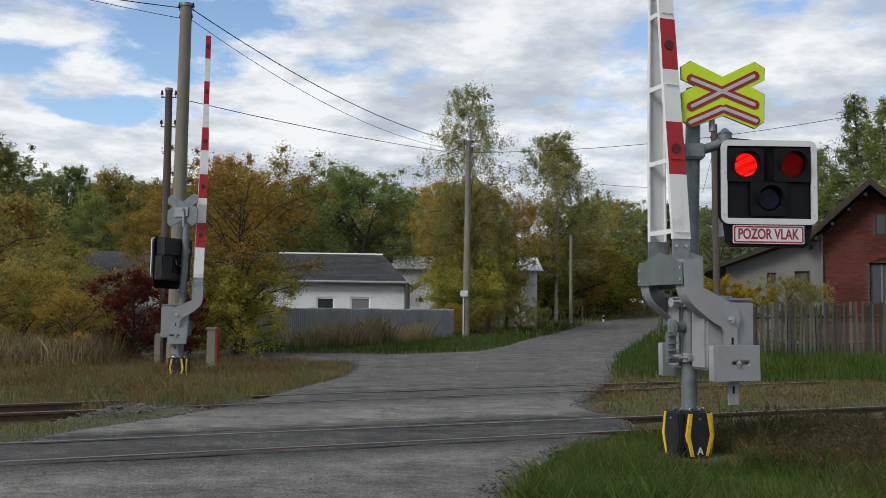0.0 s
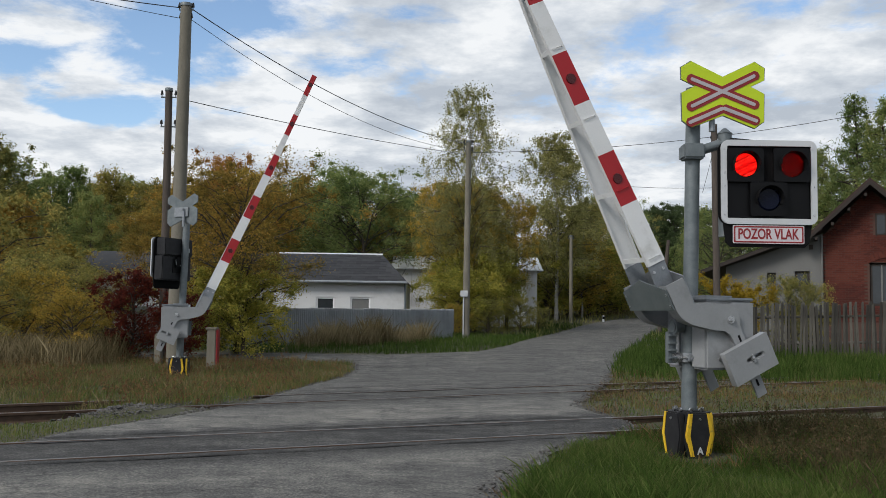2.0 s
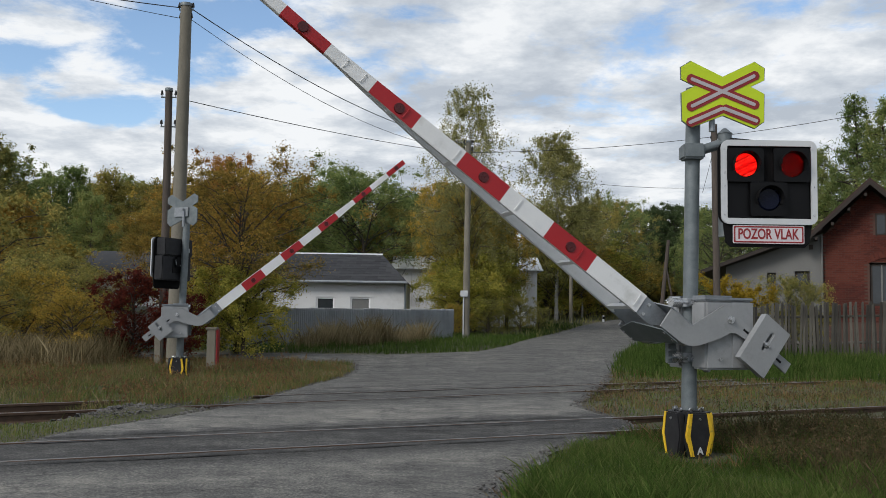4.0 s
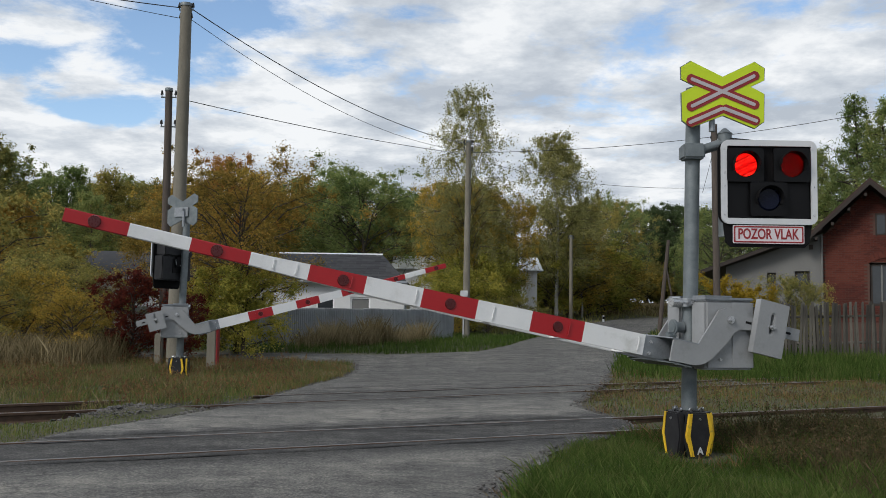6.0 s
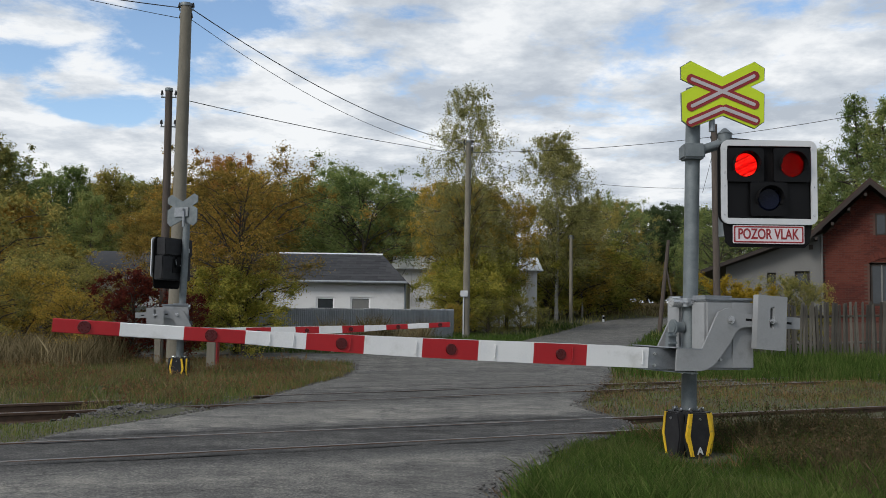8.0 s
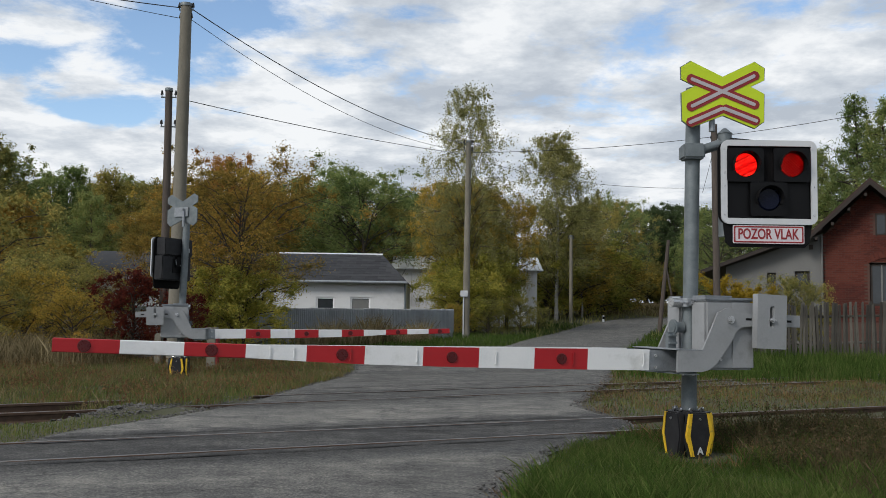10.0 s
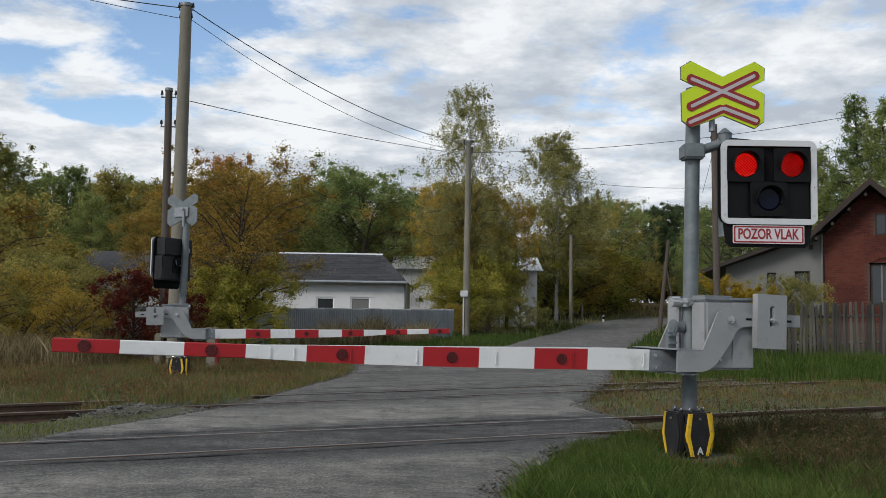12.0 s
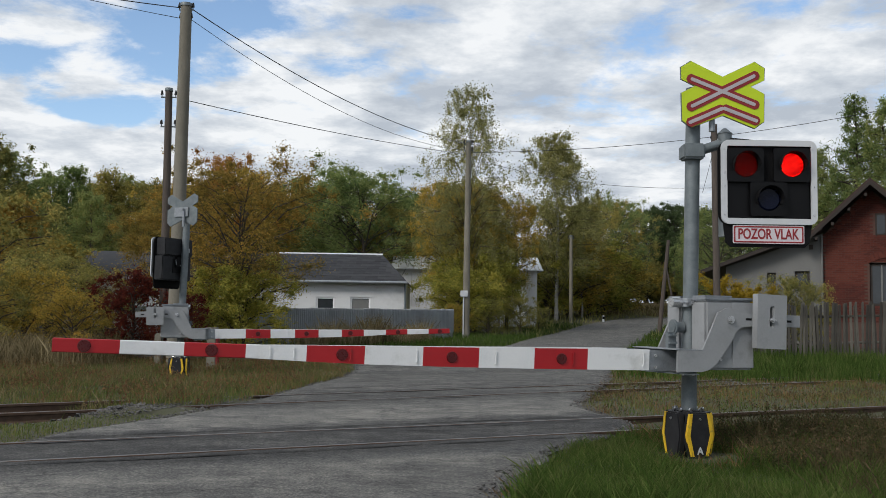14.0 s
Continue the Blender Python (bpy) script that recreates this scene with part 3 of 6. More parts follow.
def boom_panel(s0, s1, side, mat, parent):
    """One coloured band of a boom bar: a shallow channel with flanges turned inwards."""
    bm = BM()
    t = 0.014
    if side:
        rows = []
        for s in (s0, s1):
            y, zc, h = side * bar_y(s), bar_mid(s), bar_half(s)
            i = y - side * 0.045
            rows.append([(s, y, zc + h), (s, y, zc - h), (s, i, zc - h), (s, i, zc - h + t), (s, y - side * t, zc - h + t),
                         (s, y - side * t, zc + h - t), (s, i, zc + h - t), (s, i, zc + h)])
    else:
        rows = [[(s, y * 0.036, bar_mid(s) + z * bar_half(s)) for y, z in ((1, 0.9), (0.8, 1), (-0.8, 1), (-1, 0.9), (-1, -0.9), (-0.8, -1), (0.8, -1), (1, -0.9))]
                for s in (s0, s1)]
    vs = [[bm.verts.new(p) for p in r] for r in rows]
    n = len(vs[0])
    for i in range(n):
        bm.faces.new((vs[0][i], vs[0][(i + 1) % n], vs[1][(i + 1) % n], vs[1][i]))
    bm.faces.new(vs[0][::-1])
    bm.faces.new(vs[1])
    ob = part("boom_panel", bm, M["white_band"] if side else mat, parent)
    if side and mat != M["white_band"]:
        # only the outward face carries the red sheet
        ob.data.materials.append(mat)
        for f in ob.data.polygons:
            if f.normal.y * side > 0.9 and f.center.y * side > bar_y((s0 + s1) / 2) - 0.004:
                f.material_index = 1
    return ob


YOKE = ([(0.640, -0.345), (0.336, -0.335), (0.16, 0.07)] + arc(0.02, 0, 0.125, 45, 125, 6)
        + [(-0.089, 0.082), (-0.14, 0.078), (-0.896, 0.086), (-0.898, -0.044), (-0.307, -0.052), (-0.142, -0.070), (-0.075, -0.114), (-0.01, -0.243),
           (0.094, -0.383), (0.15, -0.455), (0.205, -0.508), (0.27, -0.545), (0.343, -0.563), (0.640, -0.576)])


def barrier(m, pivot_x, cw, label, guard_turn, lean=0.0, letter=""):
    """Barrier on a steel post; local x points to the boom's tip. Returns the thing and its turning yoke."""
    b = thing("level_crossing_barrier", m, label, "barrier", "barriers of the crossing")
    lean_m = pose(0, 0, 0, 0, lean, 0)
    bm = BM()
    rod(bm, (0, 0, 0.0), lean_m @ Vector((0, 0, 4.02)), 0.083, 0.080, 28)
    part("post", bm, M["galv_dark"], b, "weathered galvanised steel post")
    bm = BM()
    rod(bm, lean_m @ Vector((0, 0, 4.02)), lean_m @ Vector((0, 0, 4.04)), 0.085, 0.03, 20)
    part("post_cap", bm, M["galv"], b)
    pv = Vector((pivot_x, 0, 1.438))
    # drive housing beside the post
    hm = Matrix.Translation(pv)
    bm = BM()
    notch = -0.12 - pivot_x           # the housing reaches past the post on both sides of it
    for xa, xb, ya, yb in ((-0.33, notch, -0.38, 0.38), (notch - 0.05, 0.27, 0.10, 0.379), (notch - 0.05, 0.27, -0.379, -0.10)):
        box(bm, ((xa + xb) / 2, (ya + yb) / 2, -0.165), (xb - xa, yb - ya, 0.74), hm, 0.025)
    housing = part("drive_housing", bm, M["grey_paint"], b, "grey painted steel drive housing")
    bm = BM()
    for xa, xb, ya, yb in ((-0.335, notch, -0.387, 0.387), (notch - 0.05, 0.275, 0.097, 0.386), (notch - 0.05, 0.275, -0.386, -0.097)):
        box(bm, ((xa + xb) / 2, (ya + yb) / 2, 0.218), (xb - xa, yb - ya, 0.036), hm, 0.012)
    part("lid", bm, M["galv"], housing)
    bm = BM()
    for ya in (0.24, -0.24):
        box(bm, (0.09, ya, 0.246), (0.34, 0.25, 0.022), hm, 0.008)
    part("hood", bm, M["galv"], housing)
    for y in (-0.385, 0.385):
        bm = BM()
        box(bm, (-0.185, y, -0.165), (0.27, 0.014, 0.70), hm, 0.006)
        part("cover_plate", bm, M["grey_paint"], housing)
        for z in (-0.42, 0.02):
            bm = BM()
            y2 = y * 1.02
            rod(bm, pv + Vector((0.10, y2 - 0.012, z)), pv + Vector((0.10, y2 + 0.012, z)), 0.016, seg=10)
            part("screw", bm, M["bolt"], housing)
    # clamps to the post
    for z in (1.62, 1.02):
        bm = BM()
        rod(bm, (0, 0, z - 0.05), (0, 0, z + 0.05), 0.100, seg=24)
        box(bm, (0, 0.11, z), (0.15, 0.05, 0.08), bevel=0.008)
        box(bm, (0, -0.11, z), (0.15, 0.05, 0.08), bevel=0.008)
        clamp = part("post_clamp", bm, M["galv"], b)
        bm = BM()
        for y in (-0.14, 0.14):
            rod(bm, (-0.20, y * 0.8, z), (0.16, y * 0.8, z), 0.013, seg=8)
            rod(bm, (0.02, y - 0.02, z), (0.02, y + 0.02, z), 0.028, seg=6)
        rod(bm, (0.10, 0, z), (0.21, 0, z), 0.055, seg=16)
        part("clamp_bolts", bm, M["bolt"], clamp)
    bm = BM()
    rod(bm, (0.07, 0, 1.35), (0.20, 0, 1.35), 0.06, seg=18)
    rod(bm, (0.17, 0, 1.35), (0.19, 0, 1.35), 0.085, seg=18)
    part("buffer", bm, M["galv_dark"], b)
    bm = BM()
    box(bm, (0.20, -0.02, 1.13), (0.10, 0.07, 0.34), bevel=0.006)
    for z in (1.02, 1.10, 1.18, 1.26):
        box(bm, (0.21, 0.03, z), (0.09, 0.05, 0.02))
    part("switch_box", bm, M["galv_dark"], b)
    # breakaway foot with guard lobes
    bm = BM()
    rod(bm, (0, 0, -0.1), (0, 0, 0.40), 0.115, 0.105, 20)
    rod(bm, (0, 0, 0.38), (0, 0, 0.455), 0.15, 0.14, 8)
    foot = part("foot_guard", bm, M["black"], b, "black foot guard with yellow edges")
    for a in (guard_turn, guard_turn + 90, guard_turn + 180, guard_turn + 270):
        lm = pose(0, 0, 0, 0, 0, a)
        bm = BM()
        plate(bm, [(-0.125, 0.44), (0.125, 0.44), (0.165, 0.20), (0.105, -0.06), (-0.105, -0.06), (-0.165, 0.20)], -0.215, -0.13, lm, 0.015)
        part("guard_lobe", bm, M["black"], foot)
        for sx in ((-1, 1) if a in (guard_turn, guard_turn + 180) else (-1,)):
            bm = BM()
            o = [(0.088, 0.43), (0.127, 0.43), (0.168, 0.20), (0.108, -0.02), (0.070, -0.02), (0.126, 0.20)]
            plate(bm, [(sx * x, z) for x, z in o], -0.222, -0.185, lm, 0.003)
            part("yellow_edge", bm, M["yellow"], foot)
        for x, y, z, r in ((-0.06, -0.14, 0.465, 0.022), (0.06, -0.14, 0.465, 0.022), (0.0, -0.218, 0.37, 0.014)):
            bm = BM()
            rod(bm, lm @ Vector((x, y - 0.01, z)), lm @ Vector((x, y + 0.01, z + 0.004)), r, seg=8)
            part("bolt", bm, M["bolt"], foot)
    if letter:
        words(letter, 0.105, M["frame_white"], "marking", foot, pose(0, 0, 0, 0, 0, guard_turn) @ pose(0.0, -0.222, 0.035, 90, 0, 0), 0.003)
    # turning yoke with counterweights and boom
    bm = BM()
    rod(bm, (0, -PLATE_Y, 0), (0, PLATE_Y, 0), 0.05, seg=16)
    yoke = part("boom_yoke", bm, M["galv_dark"], b, "grey steel yoke carrying the boom")
    for side in (-1, 1):
        bm = BM()
        plate(bm, YOKE, side * (PLATE_Y - 0.012), side * (PLATE_Y + 0.014), bevel=0.004)
        part("cheek_plate", bm, M["grey_paint"], yoke, "curved light grey steel plate")
        # flange welded round the inside of the bend
        inner = [(0.640, -0.572), (0.343, -0.559), (0.27, -0.541), (0.205, -0.504), (0.15, -0.451), (0.094, -0.379), (-0.01, -0.239), (-0.075, -0.110), (-0.142, -0.066), (-0.29, -0.050)]
        bm = BM()
        rows = [[bm.verts.new((x, side * y, z)) for y in (PLATE_Y - 0.014, PLATE_Y - 0.15)] for x, z in inner]
        rows2 = [[bm.verts.new((x, side * y, z + 0.010)) for y in (PLATE_Y - 0.014, PLATE_Y - 0.15)] for x, z in inner]
        for k in range(len(inner) - 1):
            bm.faces.new((rows[k][0], rows[k + 1][0], rows[k + 1][1], rows[k][1]))
            bm.faces.new((rows2[k][0], rows2[k][1], rows2[k + 1][1], rows2[k + 1][0]))
            bm.faces.new((rows[k][1], rows[k + 1][1], rows2[k + 1][1], rows2[k][1]))
        part("flange", bm, M["grey_paint"], yoke)
    for z, x0, x1 in ((-0.594, 0.375, 0.60), (-0.343, 0.335, 0.66)):
        bm = BM()
        w = PLATE_Y + 0.016
        lid = [(x0, -w), (x1, -w), (x1 + 0.13, 0.0), (x1, w), (x0, w)]
        f = [bm.verts.new((x, y, z)) for x, y in lid]
        g = [bm.verts.new((x, y, z + 0.012)) for x, y in lid]
        bm.faces.new(f[::-1])
        bm.faces.new(g)
        for i in range(5):
            bm.faces.new((f[i], f[(i + 1) % 5], g[(i + 1) % 5], g[i]))
        deck = part("cross_plate", bm, M["plate_grey"] if z < -0.5 else M["galv"], yoke, "grey-green cover plate" if z < -0.5 else "")
        if z < -0.5:
            for x in (x0 + 0.05, x1 - 0.05):
                for y in (-w + 0.03, w - 0.03):
                    bm = BM()
                    rod(bm, (x, y, z - 0.008), (x, y, z + 0.002), 0.013, seg=8)
                    part("bolt", bm, M["bolt"], deck)
    bm = BM()
    box(bm, (0.40, 0, -0.464), (0.012, 2 * PLATE_Y - 0.03, 0.225))
    part("web_plate", bm, M["galv_dark"], yoke)
    for side in (-1, 1):
        bm = BM()
        y = 0.232
        plate(bm, [(0.42, -0.352), (0.868, -0.356), (0.868, -0.574), (0.42, -0.578)], side * y, side * (y + 0.016), bevel=0.003)
        clamp = part("boom_clamp", bm, M["galv"], yoke, "bright galvanised clamp plate")
        for z in (-0.415, -0.535):
            bm = BM()
            rod(bm, (0.788, side * (y + 0.012), z), (0.788, side * (y + 0.034), z), 0.017, seg=8)
            part("clamp_bolt", bm, M["bolt"], clamp)
        bm = BM()
        rod(bm, (0, side * (PLATE_Y + 0.01), 0), (0, side * (PLATE_Y + 0.028), 0), 0.042, seg=16)
        rod(bm, (0, side * (PLATE_Y + 0.022), 0), (0, side * (PLATE_Y + 0.055), 0), 0.024, seg=6)
        part("pivot_bolt", bm, M["bolt"], yoke)
        x0, x1, z0, z1 = cw
        bm = BM()
        o = rounded(x1 - x0, z1 - z0, 0.010, 2)
        slot = rounded(0.034, 0.215, 0.016, 2)
        lip = rounded(0.062, 0.245, 0.030, 2)
        cm = Matrix.Translation(((x0 + x1) / 2, 0, (z0 + z1) / 2))
        sm = cm @ Matrix.Translation((0, 0, 0.052))
        y0, y1 = PLATE_Y + 0.020, PLATE_Y + 0.105
        shift = [(x, z + 0.052) for x, z in lip]
        ring(bm, o, shift, side * y0, side * y1, cm)
        ring(bm, lip, slot, side * (y0 + 0.01), side * (y1 - 0.010), sm)
        plate(bm, [(x, z + 0.052) for x, z in lip], side * (y0 + 0.003), side * (y0 + 0.012), cm)
        w = part("counterweight", bm, M["grey_paint"], yoke, "grey steel counterweight block")
        bm = BM()
        c = Vector(((x0 + x1) / 2, side * y1, 0.018))
        rod(bm, c + Vector((0, -side * 0.07, 0)), c + Vector((0, side * 0.035, 0)), 0.014, seg=8)
        rod(bm, c + Vector((0, -side * 0.012, 0)), c + Vector((0, side * 0.014, 0)), 0.030, seg=6)
        box(bm, c + Vector((0, side * 0.010, 0)), (0.085, 0.016, 0.018))
        part("counterweight_bolt", bm, M["bolt"], w)
        for x in (-0.74, -0.225):
            bm = BM()
            box(bm, (x, side * (PLATE_Y + 0.0145), 0.016), (0.075, 0.005, 0.024))
            part("guide_slot", bm, M["matt_black"], yoke)
    for i, (s0, s1) in enumerate(zip(BAND_AT, BAND_AT[1:])):
        mat = M["red_band"] if i % 2 else M["white_band"]
        if s0 < JOIN - 0.1:
            for side in (-1, 1):
                boom_panel(s0, min(s1, JOIN), side, mat, yoke)
        if s1 > JOIN:
            boom_panel(max(s0, JOIN - 0.05), s1, 0, mat, yoke)
    for s in (0.95, 1.72, 2.55, 3.36, 4.15, 4.75):
        bm = BM()
        y, zc, h = bar_y(s), bar_mid(s), bar_half(s)
        box(bm, (s, 0, zc - h + 0.03), (0.012, 2 * y - 0.02, 0.055))
        box(bm, (s, 0, zc - h + 0.006), (0.05, 2 * y - 0.02, 0.010))
        part("cross_rib", bm, M["white_band"], yoke)
    for s in DISC_AT:
        y = bar_y(s) if s < JOIN else 0.037
        for side in (-1, 1):
            bm = BM()
            rod(bm, (s, side * (y - 0.004), bar_mid(s)), (s, side * (y + 0.014), bar_mid(s)), 0.058, 0.052, 20)
            part("reflector_disc", bm, M["disc"], yoke)
    for s in (0.94, 2.56, 3.37, 4.56, 4.78, 1.73, 4.02):
        y, zc = bar_y(s) + 0.012, bar_mid(s)
        reach = 0.6 * bar_half(s)
        red = any(a < s < b and i % 2 for i, (a, b) in enumerate(zip(BAND_AT, BAND_AT[1:])))
        for side in (-1, 1):
            bm = BM()
            rod(bm, (s, side * y, zc - reach), (s, side * y, zc + reach), 0.005, seg=6)
            for z in (-reach, reach):
                rod(bm, (s, side * (y - 0.014), zc + z), (s, side * y, zc + z), 0.009, seg=6)
            part("boom_handle", bm, M["red_band"] if red else M["white_band"], yoke)
    return b, yoke, pv


NEAR_M = Matrix.Translation((2.70, 10.13, 0)) @ pose(0, 0, 0, 0, 0, 180 + 18.58)
FAR_M = Matrix.Translation((-6.087, 21.47, -0.05)) @ pose(0, 0, 0, 0, 0, 17.52)
near_barrier, near_yoke, near_pv = barrier(NEAR_M, -0.242, (-0.642, -0.268, -0.288, 0.290),
    "grey barrier with red and white boom, signal post beside the road", 181, -1.3, "A")
far_barrier, far_yoke, far_pv = barrier(FAR_M, -0.10, (-0.66, -0.285, -0.225, 0.185),
    "grey barrier with red and white boom across the tracks", -17, 1.0)


# ---- crossing signals and signs ----
def crossbuck(m, label):
    b = thing("crossbuck_sign", m, label, "sign", "crossbucks of the crossing")
    half = [(0.0, 0.20), (0.355, 0.375), (0.468, 0.303), (0.462, 0.166), (0.31, 0.092), (0.462, 0.012), (0.455, -0.302), (0.35, -0.378), (0.0, -0.237)]
    o = half + [(-x, z) for x, z in half[-2:0:-1]]
    bm = BM()
    plate(bm, o, 0.0, 0.025)
    part("board", bm, M["galv_dark"], b, "grey sheet metal back")
    bm = BM()
    plate(bm, [(x * 0.985, z * 0.985) for x, z in o], -0.006, 0.003)
    part("face", bm, M["lime"], b, "fluorescent yellow-green face")

    def bar(a, c, w, y, mat, name, flat=False):
        a, c = Vector(a), Vector(c)
        d = (c - a).normalized()
        n = Vector((-d.y, d.x))
        k = w * 0.29
        pts = [a + n * (w / 2 - k), a + d * k + n * w / 2, c - d * k + n * w / 2, c + n * (w / 2 - k), c - n * (w / 2 - k), c - d * k - n * w / 2, a + d * k - n * w / 2, a - n * (w / 2 - k)]
        bm = BM()
        plate(bm, [(p.x, p.y) for p in pts], y - 0.004, y)
        part(name, bm, mat, b)

    for k, (a, c) in enumerate((((-0.395, 0.188), (0.395, -0.130)), ((-0.395, -0.165), (0.395, 0.236)))):
        bar(a, c, 0.104, -0.007 - 0.0015 * k, M["sign_red"], "red_bar")
        a, c = Vector(a), Vector(c)
        bar(a + (c - a) * 0.05, c + (a - c) * 0.05, 0.038, -0.012 - 0.0015 * k, M["sign_grey"], "grey_bar")
    for k, (a, c) in enumerate((((-0.40, -0.335), (0.015, -0.148)), ((-0.015, -0.148), (0.40, -0.306)))):
        bar(a, c, 0.104, -0.007 - 0.0015 * k, M["sign_red"], "red_bar")
        a, c = Vector(a), Vector(c)
        bar(a + (c - a) * (0.05 if k == 0 else 0.03), c + (a - c) * (0.03 if k == 0 else 0.05), 0.038, -0.012 - 0.0015 * k, M["sign_grey"], "grey_bar")
    bm = BM()
    box(bm, (0, 0.045, -0.05), (0.42, 0.035, 0.22), bevel=0.005)
    rod(bm, (-0.10, 0.075, -0.02), (-0.10, 0.075, -0.40), 0.035, seg=12)
    rod(bm, (-0.10, 0.02, 0.0), (-0.10, 0.13, 0.0), 0.025, seg=10)
    part("bracket", bm, M["galv"], b)
    return b


crossbuck(Matrix.Translation((3.06, 9.98, 3.915)), "yellow-green crossbuck with red cross and chevron above the post")
crossbuck(Matrix.Translation((-6.10, 21.40, 3.83)) @ pose(0, 0, 0, 0, 0, 180 - 28), "crossbuck seen from its grey metal back on the post")


SLATS = 19
SLANT = -27                       # the slats slope like the light streaks, rising to one side
LIGHTS = ([], [])


def signal(m, label, live):
    """Three-lamp warning signal; its face looks along local -y."""
    b = thing("crossing_signal", m, label, "signal", "warning signals of the crossing")
    bm = BM()
    plate(bm, rounded(1.035, 0.915, 0.13), 0.035, 0.055)
    part("backboard", bm, M["matt_black"], b)
    bm = BM()
    ring(bm, rounded(1.045, 0.925, 0.085), rounded(0.915, 0.795, 0.012), -0.022, 0.004)
    part("frame", bm, M["frame_white"], b, "white enamelled border")
    bm = BM()
    plate(bm, [(-0.50, -0.42), (0.48, -0.42), (0.44, -0.66), (0.39, -0.71), (-0.42, -0.71), (-0.47, -0.66)], 0.012, 0.034)
    part("lower_board", bm, M["matt_black"], b)
    bm = BM()
    box(bm, (0, 0.026, -0.185), (0.90, 0.012, 0.40))
    part("lower_panel", bm, M["signal_black"], b)
    bm = BM()
    plate(bm, rounded(1.075, 0.955, 0.14), 0.056, 0.075)
    part("rim", bm, M["matt_black"], b)
    bm = BM()
    for x in (-0.485, 0.485):
        for z in (0.36, -0.05, 0.10, -0.36):
            rod(bm, (x, -0.026, z), (x, -0.02, z), 0.012, seg=8)
    part("rivets", bm, M["bolt"], b)
    discs = []
    for i, (x, z) in enumerate(((-0.262, 0.185), (0.245, 0.19), (-0.012, -0.188))):
        bm = BM()
        box(bm, (x, 0.19, z), (0.38, 0.28, 0.36), bevel=0.02)
        hole = [(0.129 * math.cos(radians(90 * q + 4 + 16.4 * k)), 0.129 * math.sin(radians(90 * q + 4 + 16.4 * k))) for q in range(4) for k in range(6)]
        ring(bm, rounded(0.40, 0.37, 0.03), hole, -0.035, -0.020, Matrix.Translation((x, 0, z)))
        lamp = part("lamp_housing", bm, M["signal_black"], b)
        bm = BM()
        n = 24
        vs = []
        for k in range(n + 1):
            a = radians(-25 + 230 * k / n)
            dz = 0.17 if 0 <= a <= math.pi else 0.10
            c, s = math.cos(a), math.sin(a)
            vs.append([bm.verts.new((x + r * c, y, z + r * s)) for r, y in ((0.142, -0.03), (0.145, -0.03 - dz * 0.6), (0.139, -0.03 - dz * 0.6), (0.135, -0.03))])
        for p, q in zip(vs, vs[1:]):
            for j in range(4):
                bm.faces.new((p[j], p[(j + 1) % 4], q[(j + 1) % 4], q[j]))
        part("visor", bm, M["matt_black"], lamp)
        if i < 2:
            bm = BM()
            rod(bm, (x, -0.037, z), (x, -0.041, z), 0.132, seg=32)
            part("lens", bm, M["lens"], lamp, "red lens")
            bm = BM()
            box(bm, (x, 0.0325, z), (0.32, 0.003, 0.32))
            part("reflector", bm, M["lamp_back"], lamp)
            # slats added to imitate the flashing: lit face towards the lens, then edge-on
            for k in range(SLATS):
                d = (k - (SLATS - 1) / 2) * 0.28 / SLATS
                half = math.sqrt(max(0.001, 0.15 ** 2 - d * d)) + 0.015
                bm = BM()
                box(bm, (0, 0.001, 0), (2 * half, 0.003, 0.28 / SLATS * 0.93))
                at_x, at_z = x + d * math.sin(radians(SLANT)), z + d * math.cos(radians(SLANT))
                slat = part("light_slat", bm, M["lamp_back"], lamp, m=pose(at_x, 0.008, at_z, 0, SLANT, 0), smooth=0)
                slat.data.materials.append(M["lit"])
                for f in slat.data.polygons:
                    if f.normal.y < -0.5:
                        f.material_index = 1
                if live:
                    LIGHTS[i].append((slat, (at_x, 0.008, at_z)))
        else:
            bm = BM()
            rod(bm, (x, -0.020, z), (x, -0.042, z), 0.135, 0.11, seg=32)
            part("lens", bm, M["lens_blue"], lamp, "unlit dark blue lens")
    return b


signal_m = Matrix.Translation((3.545, 9.95, 2.94))
near_signal = signal(signal_m, "three-lamp warning signal with white border, red lights flashing in turn", True)
far_signal = signal(Matrix.Translation((-6.48, 21.5, 2.70)) @ pose(0, 0, 0, 0, 0, 180 + 68), "black warning signal seen from behind on its post", False)

bm = BM()
box(bm, (-0.02, 0.215, 0.25), (0.98, 0.27, 0.40), bevel=0.02)
part("rear_casing", bm, M["black"], far_signal, "black upper lamp casing")
bm = BM()
box(bm, (0.0, 0.195, -0.24), (1.03, 0.24, 0.56), bevel=0.02)
part("rear_casing", bm, M["black"], far_signal, "black lower lamp casing")
bm = BM()
box(bm, (-0.08, 0.34, -0.10), (0.34, 0.06, 0.26), bevel=0.01)
part("terminal_box", bm, M["matt_black"], far_signal)
bm = BM()
box(bm, (-0.26, 0.353, 0.20), (0.26, 0.006, 0.09))
part("label_plate", bm, M["frame_white"], far_signal, "white label plate with an unreadable code")
bm = BM()
box(bm, (-0.26, 0.357, 0.20), (0.18, 0.004, 0.03))
part("label_bar", bm, M["black"], far_signal)
bm = BM()
rod(bm, (0.05, 0.34, -0.20), (0.16, 0.40, -0.05), 0.012, seg=6)
rod(bm, (0.05, 0.34, -0.20), (-0.10, 0.38, -0.16), 0.012, seg=6)
part("door_handle", bm, M["galv"], far_signal)

